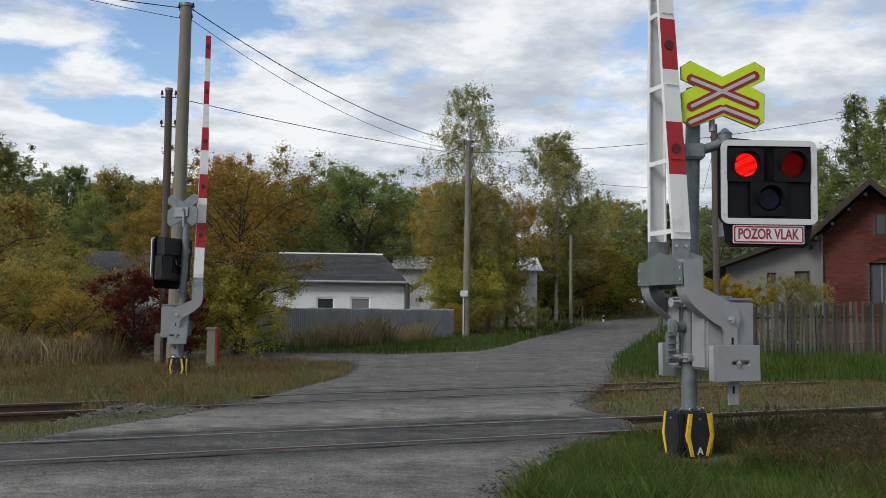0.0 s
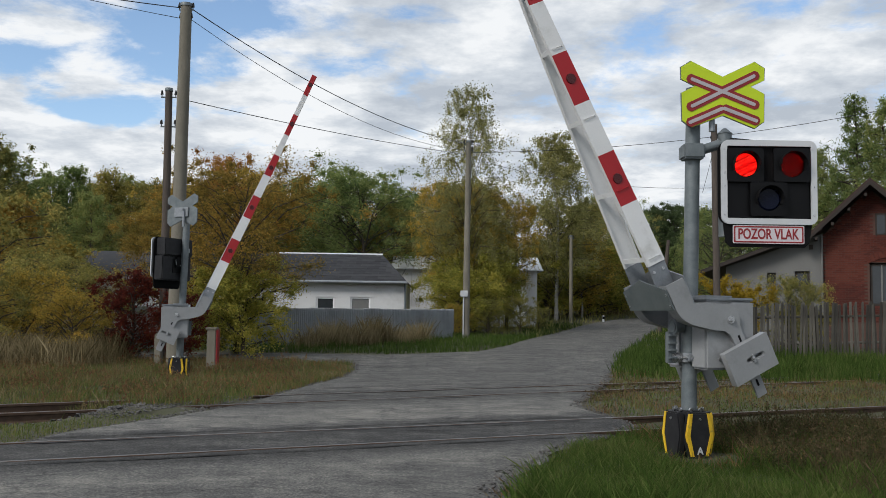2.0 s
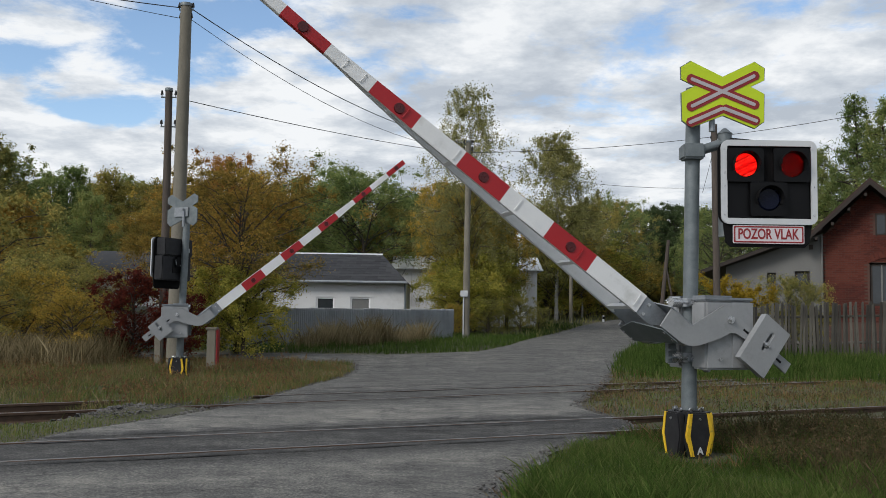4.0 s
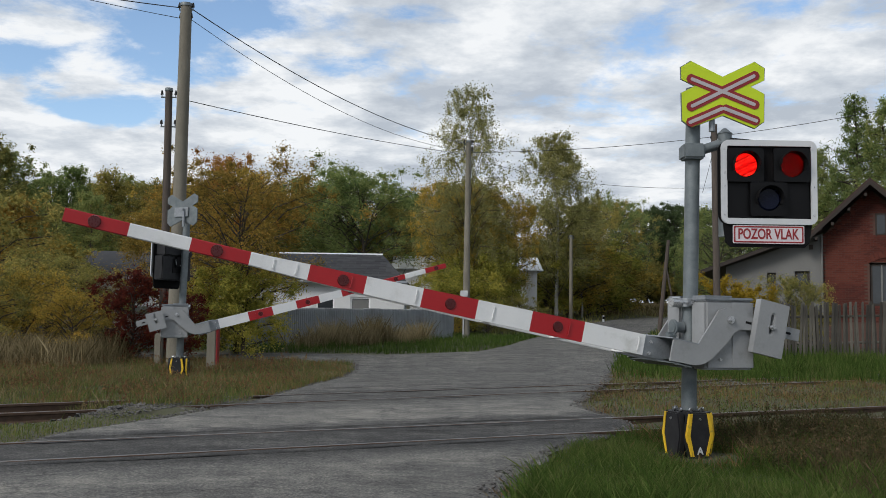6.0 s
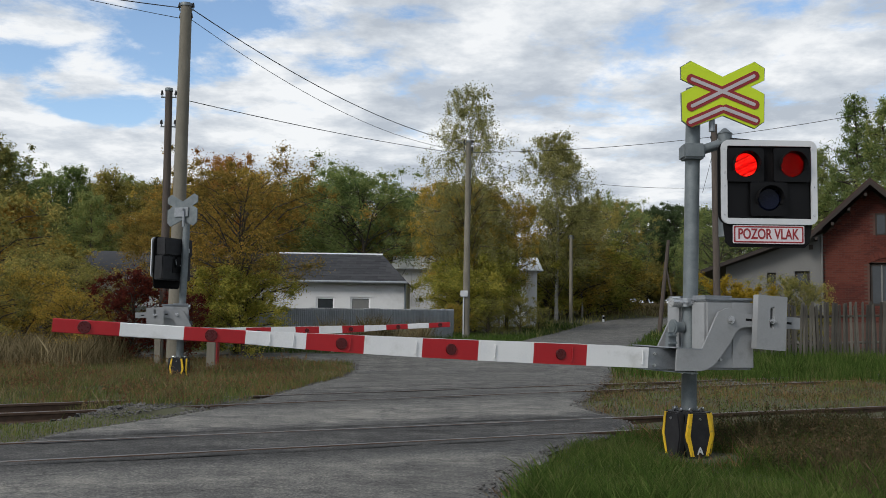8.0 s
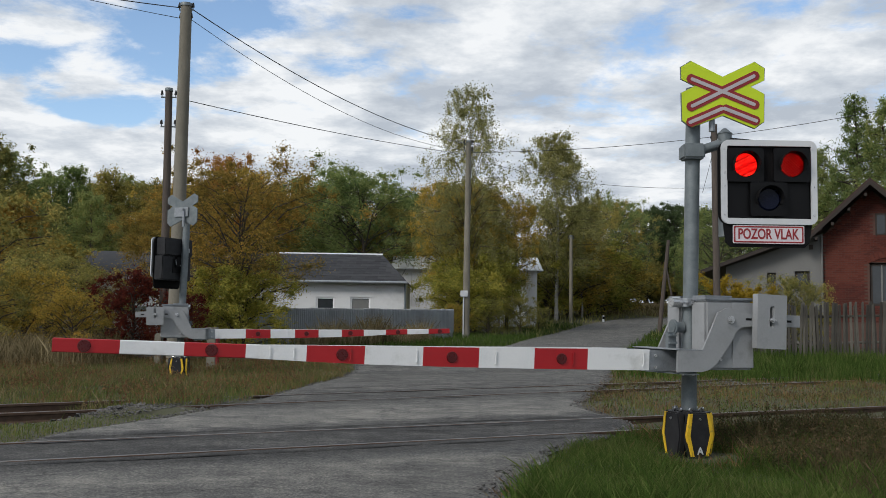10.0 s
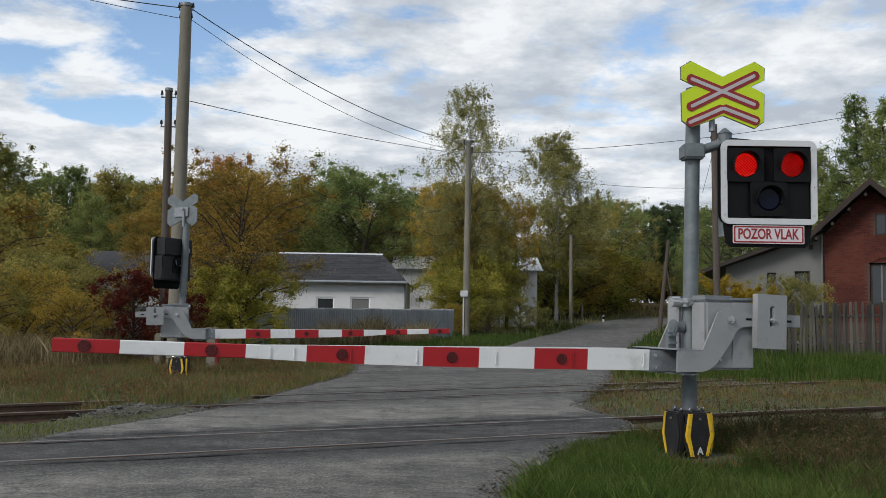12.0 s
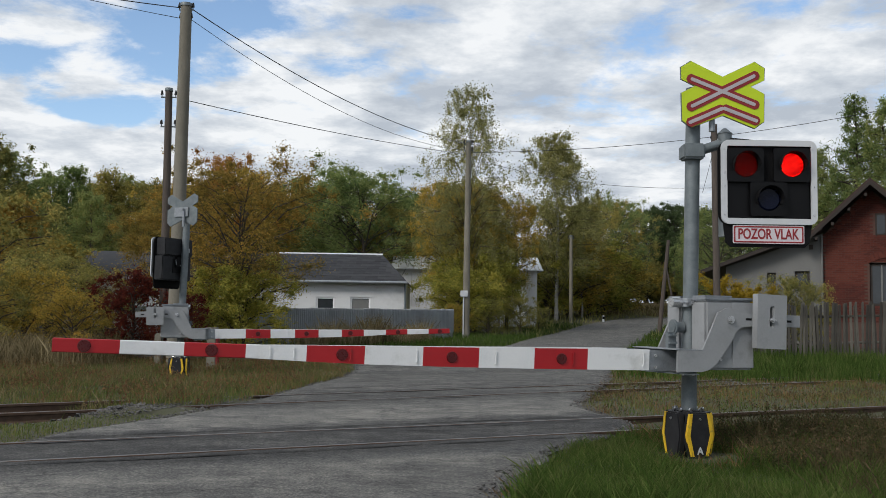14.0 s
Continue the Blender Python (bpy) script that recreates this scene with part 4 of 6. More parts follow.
bm = BM()
rod(bm, (3.115, 10.10, 2.35), (3.115, 10.10, 3.50), 0.075, seg=20)
rod(bm, (3.115, 10.10, 3.50), (3.115, 10.10, 3.56), 0.085, 0.02, 20)
rod(bm, (2.78, 10.10, 3.29), (3.115, 10.10, 3.40), 0.055, seg=16)
bracket = thing("signal_bracket", I4, "galvanised bracket tube holding the signal to the post", "bracket")
part("tube", bm, M["galv_dark"], bracket)
bm = BM()
box(bm, (2.755, 10.12, 3.29), (0.24, 0.24, 0.17), bevel=0.02)
part("clamp", bm, M["galv_dark"], bracket)
bm = BM()
plate(bm, [(3.15, 3.44), (3.62, 3.40), (3.64, 3.36), (3.15, 3.36)], 10.0, 10.25, bevel=0.005)
part("top_plate", bm, M["black"], bracket)

caution = thing("warning_plate", Matrix.Translation((3.535, 9.94, 2.368)), "white plate with red border and red words POZOR VLAK", "sign")
bm = BM()
plate(bm, rounded(0.775, 0.20, 0.012, 2), 0.0, 0.012)
part("plate", bm, M["sign_white"], caution)
bm = BM()
ring(bm, rounded(0.755, 0.18, 0.012, 2), rounded(0.725, 0.15, 0.008, 2), -0.003, 0.002)
part("border", bm, M["sign_red"], caution)
words("POZOR VLAK", 0.158, M["sign_red"], "lettering", caution, pose(0, -0.002, 0, 90, 0, 0), 0.002, 0.66)

# ---- poles and wires ----
def utility_pole(x, y, h, r0, r1, mat, label, lean=(0, 0), arms=(), cap=False):
    z = ground_z(x, y)
    b = thing("utility_pole", Matrix.Translation((x, y, z)), label, "pole")
    top = Vector((lean[0], lean[1], h))
    bm = BM()
    rod(bm, (0, 0, -0.2), top, r0, r1, 24)
    part("shaft", bm, mat, b)
    for k, w in arms:
        p = Vector((0, 0, 0)).lerp(top, k)
        bm = BM()
        rod(bm, p - Vector((w, 0, 0)), p + Vector((w, 0, 0)), 0.022, seg=8)
        arm = part("crossarm", bm, M["galv_dark"], b)
        for sx in (-1, 1):
            bm = BM()
            q = p + Vector((sx * w * 0.92, 0, 0))
            rod(bm, q, q + Vector((0, 0, 0.09)), 0.014, seg=6)
            rod(bm, q + Vector((0, 0, 0.08)), q + Vector((0, 0, 0.20)), 0.045, 0.025, 10)
            part("insulator", bm, M["black"], arm)
    if cap:
        bm = BM()
        rod(bm, top - Vector((0, 0, 0.06)), top + Vector((0, 0, 0.03)), r1 + 0.02, r1 + 0.012, 14)
        part("cap", bm, M["galv_dark"], b)
    return b


utility_pole(-7.12, 24.6, 9.85, 0.20, 0.150, M["concrete"], "tall tapered concrete utility pole by the barrier", (0.0, 0.0), ((0.985, 0.2), (0.955, 0.16)), True)
utility_pole(-8.02, 26.6, 7.95, 0.13, 0.10, M["old_wood"], "old dark wooden pole beside the concrete pole", (-0.1, 0.0), ((0.97, 0.22), (0.86, 0.22)), True)
mid_pole = utility_pole(1.10, 42.4, 9.15, 0.17, 0.115, M["concrete"], "slender concrete utility pole at the road junction", (0.02, 0.0), ((0.985, 0.22), (0.955, 0.2)), True)
utility_pole(8.66, 62.0, 5.95, 0.13, 0.10, M["concrete"], "grey utility pole beside the road in the distance", (0.0, 0.0), ((0.97, 0.2),), True)
leaning = utility_pole(11.9, 50.6, 5.2, 0.13, 0.09, M["old_wood"], "leaning dark wooden pole with a strut", (0.55, 0.0), (), False)
bm = BM()
rod(bm, (1.15, 0, -0.1), (0.42, 0, 3.7), 0.07, 0.05, 8)
part("strut", bm, M["old_wood"], leaning)
rpole = utility_pole(8.98, 30.0, 7.75, 0.12, 0.10, M["old_wood"], "dark wooden pole behind the signal post", (-0.08, 0.0), ((0.93, 0.10),), False)
# meter box and conduit on the junction pole
bm = BM()
box(bm, (-0.10, -0.20, 2.05), (0.34, 0.12, 0.28), bevel=0.015)
part("meter_box", bm, M["frame_white"], mid_pole, "white meter box")
bm = BM()
rod(bm, (-0.12, -0.18, 0.0), (-0.12, -0.18, 1.9), 0.03, seg=10)
part("conduit", bm, M["frame_white"], mid_pole)


def wire(a, b, sag, r=0.012, label="black overhead cable between poles"):
    a, b = Vector(a), Vector(b)
    cu = bpy.data.curves.new("cable", "CURVE")
    cu.dimensions, cu.bevel_depth, cu.bevel_resolution = "3D", r, 1
    sp = cu.splines.new("POLY")
    n = 24
    sp.points.add(n)
    for i in range(n + 1):
        k = i / n
        p = a.lerp(b, k) - Vector((0, 0, 4 * sag * k * (1 - k)))
        sp.points[i].co = (*p, 1)
    tmp = bpy.data.objects.new("cable", cu)
    me = bpy.data.meshes.new_from_object(tmp)
    bpy.data.objects.remove(tmp)
    me.materials.append(M["cable"])
    tagged(new("overhead_cable", me), label, "cable", "overhead cables")


wire((-7.0, 24.6, 9.75), (1.1, 42.4, 9.50), 0.60, 0.0136)
wire((-7.0, 24.6, 9.45), (1.0, 42.4, 9.2), 0.75, 0.0082)
wire((-8.0, 26.6, 7.75), (1.1, 42.4, 9.0), 0.15, 0.0122)
wire((-7.2, 24.6, 9.75), (-20, 22, 11.5), 0.3, 0.0136)
wire((-7.2, 24.6, 9.45), (-20, 21, 11.9), 0.3, 0.0088)
wire((1.2, 42.4, 9.1), (18.1, 38, 10.3), 0.42, 0.0122)
wire((1.2, 42.4, 9.35), (8.66, 62, 7.0), 0.4, 0.0082)
wire((1.2, 42.4, 8.9), (8.95, 30.0, 5.8), 0.45, 0.0082)
wire((8.95, 30.0, 7.5), (8.2, 29.6, 6.9), 0.25, 0.0068)
wire((8.95, 30.0, 7.4), (8.45, 29.8, 5.6), 0.05, 0.0068)


# ---- buildings ----
def window(parent, m, w, h, mat="window_white", blind=False):
    bm = BM()
    ring(bm, rounded(w, h, 0.01, 1), rounded(w - 0.16, h - 0.16, 0.01, 1), -0.04, 0.04, m)
    fr = part("window_frame", bm, M[mat], parent)
    bm = BM()
    plate(bm, rounded(w - 0.14, h - 0.14, 0.01, 1), 0.0, 0.012, m)
    part("pane", bm, M["render_grey"] if blind else M["glass_dark"], fr)
    bm = BM()
    box(bm, (0, -0.07, -h / 2 - 0.03), (w + 0.12, 0.16, 0.05), m)
    part("sill", bm, M[mat], fr)
    return fr


def wall_with_openings(x0, x1, z0, z1, openings, y0, y1):
    """A wall in the xz plane with rectangular openings (x, z centre, w, h) right through it."""
    bm = BM()
    xs = sorted({x0, x1, *[o[0] - o[2] / 2 for o in openings], *[o[0] + o[2] / 2 for o in openings]})
    zs = sorted({z0, z1, *[o[1] - o[3] / 2 for o in openings], *[o[1] + o[3] / 2 for o in openings]})
    for a, c in zip(xs, xs[1:]):
        for e, g in zip(zs, zs[1:]):
            x, z = (a + c) / 2, (e + g) / 2
            if any(abs(x - o[0]) < o[2] / 2 and abs(z - o[1]) < o[3] / 2 for o in openings):
                continue
            box(bm, (x, (y0 + y1) / 2, z), (c - a, y1 - y0, g - e))
    bmesh.ops.remove_doubles(bm, verts=bm.verts, dist=0.0005)
    return bm


def bungalow():
    b = thing("bungalow", I4, "long white rendered bungalow with dark shingle roof", "house")
    x0, x1, y0, y1, zb, ze, zr = -18.7, -1.8, 45.0, 51.0, 0.3, 3.08, 4.62
    ops = [(-5.72, 1.85, 0.90, 0.95), (-4.0, 1.87, 0.98, 0.95), (-9.2, 1.83, 1.2, 0.95), (-15.5, 1.8, 0.95, 0.95)]
    part("wall", wall_with_openings(x0, x1, zb, ze, ops, y0, y0 + 0.3), M["render_white"], b, smooth=0)
    bm = BM()
    box(bm, (x1 - 0.15, (y0 + y1) / 2, (zb + ze) / 2), (0.3, y1 - y0 - 0.62, ze - zb))
    box(bm, (x0 + 0.15, (y0 + y1) / 2, (zb + ze) / 2), (0.3, y1 - y0 - 0.62, ze - zb))
    box(bm, ((x0 + x1) / 2, y1 - 0.15, (zb + ze) / 2), (x1 - x0, 0.3, ze - zb))
    part("wall", bm, M["render_white"], b, smooth=0)
    for i, (x, z, w, h) in enumerate(ops):
        window(b, Matrix.Translation((x, y0 + 0.10, z)), w, h, blind=i == 1)
    # hipped roof
    o = 0.35
    bm = BM()
    yr = (y0 + y1) / 2
    e = [bm.verts.new(p) for p in ((x0 - o, y0 - o, ze), (x1 + o * 0.3, y0 - o, ze), (x1 + o * 0.3, y1 + o, ze), (x0 - o, y1 + o, ze))]
    r = [bm.verts.new(p) for p in ((x0 + 0.4, yr, zr), (x1 - 1.35, yr, zr))]
    for q in ((e[0], e[1], r[1], r[0]), (e[1], e[2], r[1]), (e[2], e[3], r[0], r[1]), (e[3], e[0], r[0]), (e[3], e[2], e[1], e[0])):
        bm.faces.new(q)
    roof = part("roof", bm, M["shingle"], b, "dark grey bitumen shingles", smooth=0)
    bm = BM()
    rod(bm, (-9.0, yr, zr + 0.01), (x1 - 1.35, yr, zr + 0.01), 0.06, seg=8)
    part("ridge_cap", bm, M["roof_sheet"], roof)
    bm = BM()
    rod(bm, (x0 - o, y0 - o - 0.06, ze - 0.02), (x1 + 0.1, y0 - o - 0.06, ze - 0.02), 0.07, seg=10)
    part("gutter", bm, M["galv"], roof)
    bm = BM()
    rod(bm, (x1 - 0.02, y0 - 0.12, zb), (x1 - 0.02, y0 - 0.12, ze - 0.05), 0.055, seg=10)
    part("downpipe", bm, M["galv_dark"], b)
    # shingle courses on the front slope, each tab a piece
    rnd = random.Random(5)
    tab = BM()
    box(tab, (0, 0, 0), (0.62, 0.30, 0.012))
    me = finish(tab, "shingle", M["shingle"], 0)
    n = Vector((0, -(zr - ze), yr - y0 + o)).normalized()
    slope = math.atan2(zr - ze, yr - y0 + o)
    for c in range(11):
        k = (c + 0.5) / 11
        y, z = y0 - o + (yr - y0 + o) * k, ze + (zr - ze) * k
        xa, xb = -10.2, x1 + o * 0.3 - 1.45 * k
        x = xa + (0.3 if c % 2 else 0)
        while x < xb - 0.3:
            ob = new("shingle", me)
            ob.parent = roof
            ob.matrix_basis = Matrix.Translation((x, y, z)) @ Matrix.Translation(n * (0.010 + 0.006 * rnd.random())) @ Matrix.Rotation(slope + 0.02, 4, "X")
            x += 0.64


bungalow()


def shed():
    b = thing("white_shed", I4, "white sheet-metal shed with pale roof behind trees", "building")
    for i in range(18):
        x = -2.8 + 0.47 * i
        bm = BM()
        box(bm, (x + 0.235, 55.15, 2.6), (0.455, 0.3, 3.4))
        part("wall_panel", bm, M["render_white"], b, smooth=0)
    bm = BM()
    box(bm, (5.55, 57.8, 2.6), (0.25, 5.0, 3.4))
    box(bm, (-2.7, 57.8, 2.6), (0.25, 5.0, 3.4))
    box(bm, (1.4, 60.4, 2.6), (8.5, 0.25, 3.4))
    part("wall", bm, M["render_grey"], b, smooth=0)
    bm = BM()
    for i in range(20):
        x = -3.1 + 0.455 * i
        vs = [bm.verts.new(p) for p in ((x, 54.6, 4.28), (x + 0.42, 54.6, 4.28), (x + 0.42, 57.8, 5.25), (x, 57.8, 5.25))]
        bm.faces.new(vs)
        vs = [bm.verts.new(p) for p in ((x, 57.8, 5.25), (x + 0.42, 57.8, 5.25), (x + 0.42, 61.0, 4.28), (x, 61.0, 4.28))]
        bm.faces.new(vs)
        box(bm, (x + 0.44, 57.8, 4.30), (0.03, 6.2, 0.05))
    bmesh.ops.solidify(bm, geom=bm.faces[:], thickness=0.05)
    part("roof", bm, M["roof_sheet"], b, smooth=0)
    bm = BM()
    box(bm, (4.2, 54.95, 2.1), (1.6, 0.06, 2.3))
    part("door", bm, M["window_white"], b)


shed()


def small_house():
    """The white gabled end beyond the bungalow's west end."""
    b = thing("garden_hut", I4, "small white hut with pale metal roof among bushes", "building")
    bm = BM()
    box(bm, (-18.9, 42.2, 1.3), (1.7, 2.0, 2.0))
    part("wall", bm, M["render_grey"], b, smooth=0)
    bm = BM()
    plate(bm, [(-19.9, 2.35), (-18.0, 2.62), (-18.0, 2.70), (-19.9, 2.43)], 41.0, 43.4)
    part("roof", bm, M["roof_sheet"], b, smooth=0)


small_house()


def brick_house():
    b = thing("brick_house", Matrix.Translation((15.74, 38, 0)) @ pose(0, 0, 0, 0, 0, -22) @ Matrix.Translation((-15.74, -38, 0)), "red brick house with dark gabled roof and grey annexe", "house")
    x0, x1, y0, zb = 15.74, 27.0, 38.0, 0.3
    ridge_x, ridge_z, eave_z = 17.52, 6.95, 5.0
    # brick gable wall with two openings
    ops = [(18.45, 3.0, 1.9, 1.75), (17.95, 5.45, 0.42, 0.9)]
    part("wall", wall_with_openings(x0, 19.76, zb, eave_z, ops[:1], y0, y0 + 0.4), M["mortar"], b, smooth=0)
    bm = BM()
    plate(bm, [(x0, eave_z), (19.76, eave_z), (ridge_x, ridge_z)], y0, y0 + 0.4)
    part("gable", bm, M["mortar"], b, smooth=0)
    bm = BM()
    box(bm, (x0 + 0.2, y0 + 4.2, 2.65), (0.4, 7.6, 4.7))
    box(bm, (19.56, y0 + 4.2, 2.65), (0.4, 7.6, 4.7))
    box(bm, (17.75, y0 + 8.2, 2.65), (4.0, 0.4, 4.7))
    part("wall", bm, M["mortar"], b, smooth=0)
    fr = window(b, Matrix.Translation((18.45, y0 + 0.14, 3.0)), 1.85, 1.7, "dark_wood")
    bm = BM()
    for x in (17.95, 18.45):
        box(bm, (x, y0 + 0.12, 3.0), (0.06, 0.06, 1.6))
    part("mullion", bm, M["render_grey"], fr)
    bm = BM()
    for x in (17.80, 18.22):
        box(bm, (x, y0 + 0.165, 2.95), (0.26, 0.012, 1.4))
    part("curtain", bm, M["render_grey"], fr)
    bm = BM()
    box(bm, (17.95, y0 - 0.010, 5.45), (0.42, 0.03, 0.90))
    att = part("window_frame", bm, M["dark_wood"], b)
    bm = BM()
    box(bm, (17.95, y0 - 0.027, 5.45), (0.30, 0.01, 0.76))
    part("pane", bm, M["glass_dark"], att)
    # roof slabs with overhang
    for sx in (-1, 1):
        bm = BM()
        e = (ridge_x + sx * 2.5, 4.72)
        plate(bm, [(ridge_x, ridge_z + 0.12), e, (e[0], e[1] + 0.16), (ridge_x, ridge_z + 0.32)], y0 - 0.9, y0 + 8.8)
        part("roof", bm, M["brown_roof"], b, smooth=0)
        bm = BM()
        plate(bm, [(ridge_x, ridge_z + 0.02), (e[0], e[1] - 0.13), (e[0], e[1] + 0.02), (ridge_x, ridge_z + 0.20)], y0 - 0.95, y0 - 0.90)
        part("bargeboard", bm, M["dark_wood"], b, smooth=0)
    for k in range(4):
        bm = BM()
        x = 15.5 + 0.62 * k
        z = 4.72 + (ridge_z + 0.1 - 4.72) * (x - 15.25) / 2.5
        box(bm, (x, y0 - 0.45, z - 0.10), (0.10, 0.9, 0.12))
        part("purlin", bm, M["dark_wood"], b)
    # grey annexe with lean-to roof
    ops = [(13.74, 3.27, 0.36, 0.46), (14.94, 3.27, 0.58, 0.56), (15.3, 4.62, 0.16, 0.2)]
    bm = wall_with_openings(11.9, x0, zb, 3.75, ops[:2], y0 - 0.1, y0 + 0.2)
    plate(bm, [(11.9, 3.75), (x0, 3.75), (x0, 5.1)], y0 - 0.1, y0 + 0.2)
    part("annexe_wall", bm, M["render_grey"], b, "pale grey rendered wall", smooth=0)
    for x, z, w, h in ops[:2]:
        window(b, Matrix.Translation((x, y0 + 0.05, z)), w, h, "dark_wood")
    bm = BM()
    box(bm, (15.3, y0 - 0.11, 4.55), (0.16, 0.03, 0.2))
    part("vent", bm, M["dark_wood"], b)
    bm = BM()
    plate(bm, [(10.9, 3.42), (x0, 5.18), (x0, 5.34), (10.9, 3.58)], y0 - 0.8, y0 + 6)
    part("annexe_roof", bm, M["dark_wood"], b, smooth=0)
    bm = BM()
    rod(bm, (x0 - 0.03, y0 - 0.16, zb), (x0 - 0.03, y0 - 0.16, 5.0), 0.05, seg=8)
    part("downpipe", bm, M["render_grey"], b)
    # bricks: courses on the gable wall
    bm = BM()
    box(bm, (0, 0, 0), (0.225, 0.03, 0.062))
    me = finish(bm, "brick", M["brick"], 0)
    V, F = [], []
    count = 0
    for c in range(104):
        z = 1.5 + c * 0.074
        x = x0 + 0.12 + (0.12 if c % 2 else 0)
        while x < 19.65:
            top = eave_z + (ridge_z - eave_z) * (1 - abs(x - ridge_x) / (ridge_x - x0))
            inside = z < min(top, ridge_z) - 0.05 and not any(abs(x - o[0]) < o[2] / 2 + 0.11 and abs(z - o[1]) < o[3] / 2 + 0.02 for o in ops_main)
            if inside:
                if 3.0 < z < 5.0 and x < 17.4 and count < 290:
                    ob = new("brick", me)
                    ob.parent = b
                    ob.matrix_basis = Matrix.Translation((x, y0 - 0.004, z))
                    count += 1
                else:
                    i = len(V)
                    V += [(x + a * 0.1125, y0 - 0.019 + q * 0.03, z + e * 0.031) for q in (0, 1) for a, e in ((-1, -1), (1, -1), (1, 1), (-1, 1))]
                    F += [tuple(i + j for j in f) for f in ((0, 1, 2, 3), (0, 4, 5, 1), (1, 5, 6, 2), (2, 6, 7, 3), (3, 7, 4, 0))]
            x += 0.24
    ob = new("brickwork", pydata("brickwork", V, F, M["brick"]))
    ob.parent = b
    ob["kind"] = "stuff"
    # corbelled brick cornice under the roof edge
    bm = BM()
    for k in range(11):
        x = x0 + 0.1 + 0.18 * k
        z = eave_z - 0.25 + (ridge_z - eave_z) * (x - x0) / (ridge_x - x0)
        box(bm, (x, y0 - 0.05, z - 0.1), (0.12, 0.08, 0.16))
    part("cornice", bm, M["brick"], b, smooth=0)
    bm = BM()
    for k in range(13):
        t = radians(60 + 60 * k / 12)
        m = Matrix.Translation((18.45 - 2.0 * math.cos(t), y0 - 0.035, 2.35 + 1.9 * math.sin(t))) @ Matrix.Rotation(-(t - math.pi / 2) * -1, 4, "Y")
        box(bm, (0, 0, 0), (0.14, 0.05, 0.26), m)
    part("window_arch", bm, M["brick"], b, smooth=0)


ops_main = [(18.45, 3.0, 1.9, 1.75), (17.95, 5.45, 0.42, 0.9)]
brick_house()


# ---- fences ----
def steel_fence():
    b = thing("steel_fence", I4, "grey corrugated steel sheet fence", "fence")
    pts = [(-10.5, 31.2), (-6.9, 32.8), (0.55, 42.3)]
    for (xa, ya), (xb, yb) in zip(pts, pts[1:]):
        L = math.hypot(xb - xa, yb - ya)
        n = int(L / 1.0)
        for i in range(n):
            p0 = Vector((xa, ya, 0)).lerp(Vector((xb, yb, 0)), i / n)
            p1 = Vector((xa, ya, 0)).lerp(Vector((xb, yb, 0)), (i + 1) / n)
            d = (p1 - p0).normalized()
            nn = Vector((d.y, -d.x, 0))
            V, F = [], []
            ridges = 10
            for r in range(ridges * 4 + 1):
                k = r / (ridges * 4)
                o = 0.034 * (1 if r % 4 in (1, 2) else -1)
                q = p0.lerp(p1, k * 0.995) + nn * o
                zb, zt = rise(q.y) - 0.1, 1.70 + 0.012 * (q.y - 35) + 0.012 * math.sin(i * 2.3)
                V += [(q.x, q.y, zb), (q.x, q.y, zt), (q.x - nn.x * 0.006, q.y - nn.y * 0.006, zt), (q.x - nn.x * 0.006, q.y - nn.y * 0.006, zb)]
                if r:
                    a = 4 * (r - 1)
                    F += [(a, a + 4, a + 5, a + 1), (a + 1, a + 5, a + 6, a + 2), (a + 2, a + 6, a + 7, a + 3)]
            ob = new("sheet", pydata("sheet", V, F, M["fence_metal"]))
            ob.parent = b


steel_fence()


def pale_fence():
    b = thing("pale_fence", I4, "weathered grey wooden pale fence", "fence")
    rnd = random.Random(7)
    meshes = []
    for k in range(6):
        bm = BM()
        w, h = 0.075 + 0.035 * rnd.random(), 1.72 + 0.16 * rnd.random()
        plate(bm, [(-w / 2, -0.15), (w / 2, -0.15), (w / 2 * 0.9, h), (0.01, h + 0.03 * rnd.random()), (-w / 2 * 0.9, h - 0.03)], -0.012, 0.012)
        meshes.append(finish(bm, "pale", M["pale"], 0))
    x = 10.0
    while x < 19:
        y = 31.0 + 0.10 * (x - 10)
        ob = new("pale", rnd.choice(meshes))
        ob.parent = b
        ob.matrix_basis = Matrix.Translation((x, y + 0.02 * rnd.random(), ground_z(x, y) + 0.03 * (x - 10))) @ pose(0, 0, 0, rnd.gauss(0, 1.0), rnd.gauss(0, 1.1), 5.7 + rnd.gauss(0, 3))
        x += 0.092 + 0.065 * rnd.random()
    for z in (0.45, 1.35):
        bm = BM()
        rod(bm, (9.9, 31.06, z + 0.2), (19, 31.96, z + 0.45), 0.045, seg=6)
        part("rail", bm, M["pale"], b)
    for k in range(4):
        bm = BM()
        x = 10.2 + 2.5 * k
        rod(bm, (x, 31.13 + 0.1 * (x - 10), 0), (x, 31.13 + 0.1 * (x - 10), 1.95), 0.06, 0.05, 8)
        part("post", bm, M["old_wood"], b)


pale_fence()

# concrete stub post with red edge, and kerb stones
stub = thing("marker_post", Matrix.Translation((-5.98, 24.3, 0)), "short concrete post with a red edge", "post")
bm = BM()
box(bm, (-0.05, 0, 0.48), (0.24, 0.24, 1.05), bevel=0.02)
part("post", bm, M["concrete"], stub)
bm = BM()
box(bm, (0.095, 0.0, 0.50), (0.05, 0.22, 1.02), bevel=0.012)
part("edge", bm, M["sign_red"], stub, "red painted edge")
bm = BM()
box(bm, (-0.06, 0, 1.03), (0.30, 0.28, 0.07), bevel=0.015)
part("cap", bm, M["concrete"], stub)

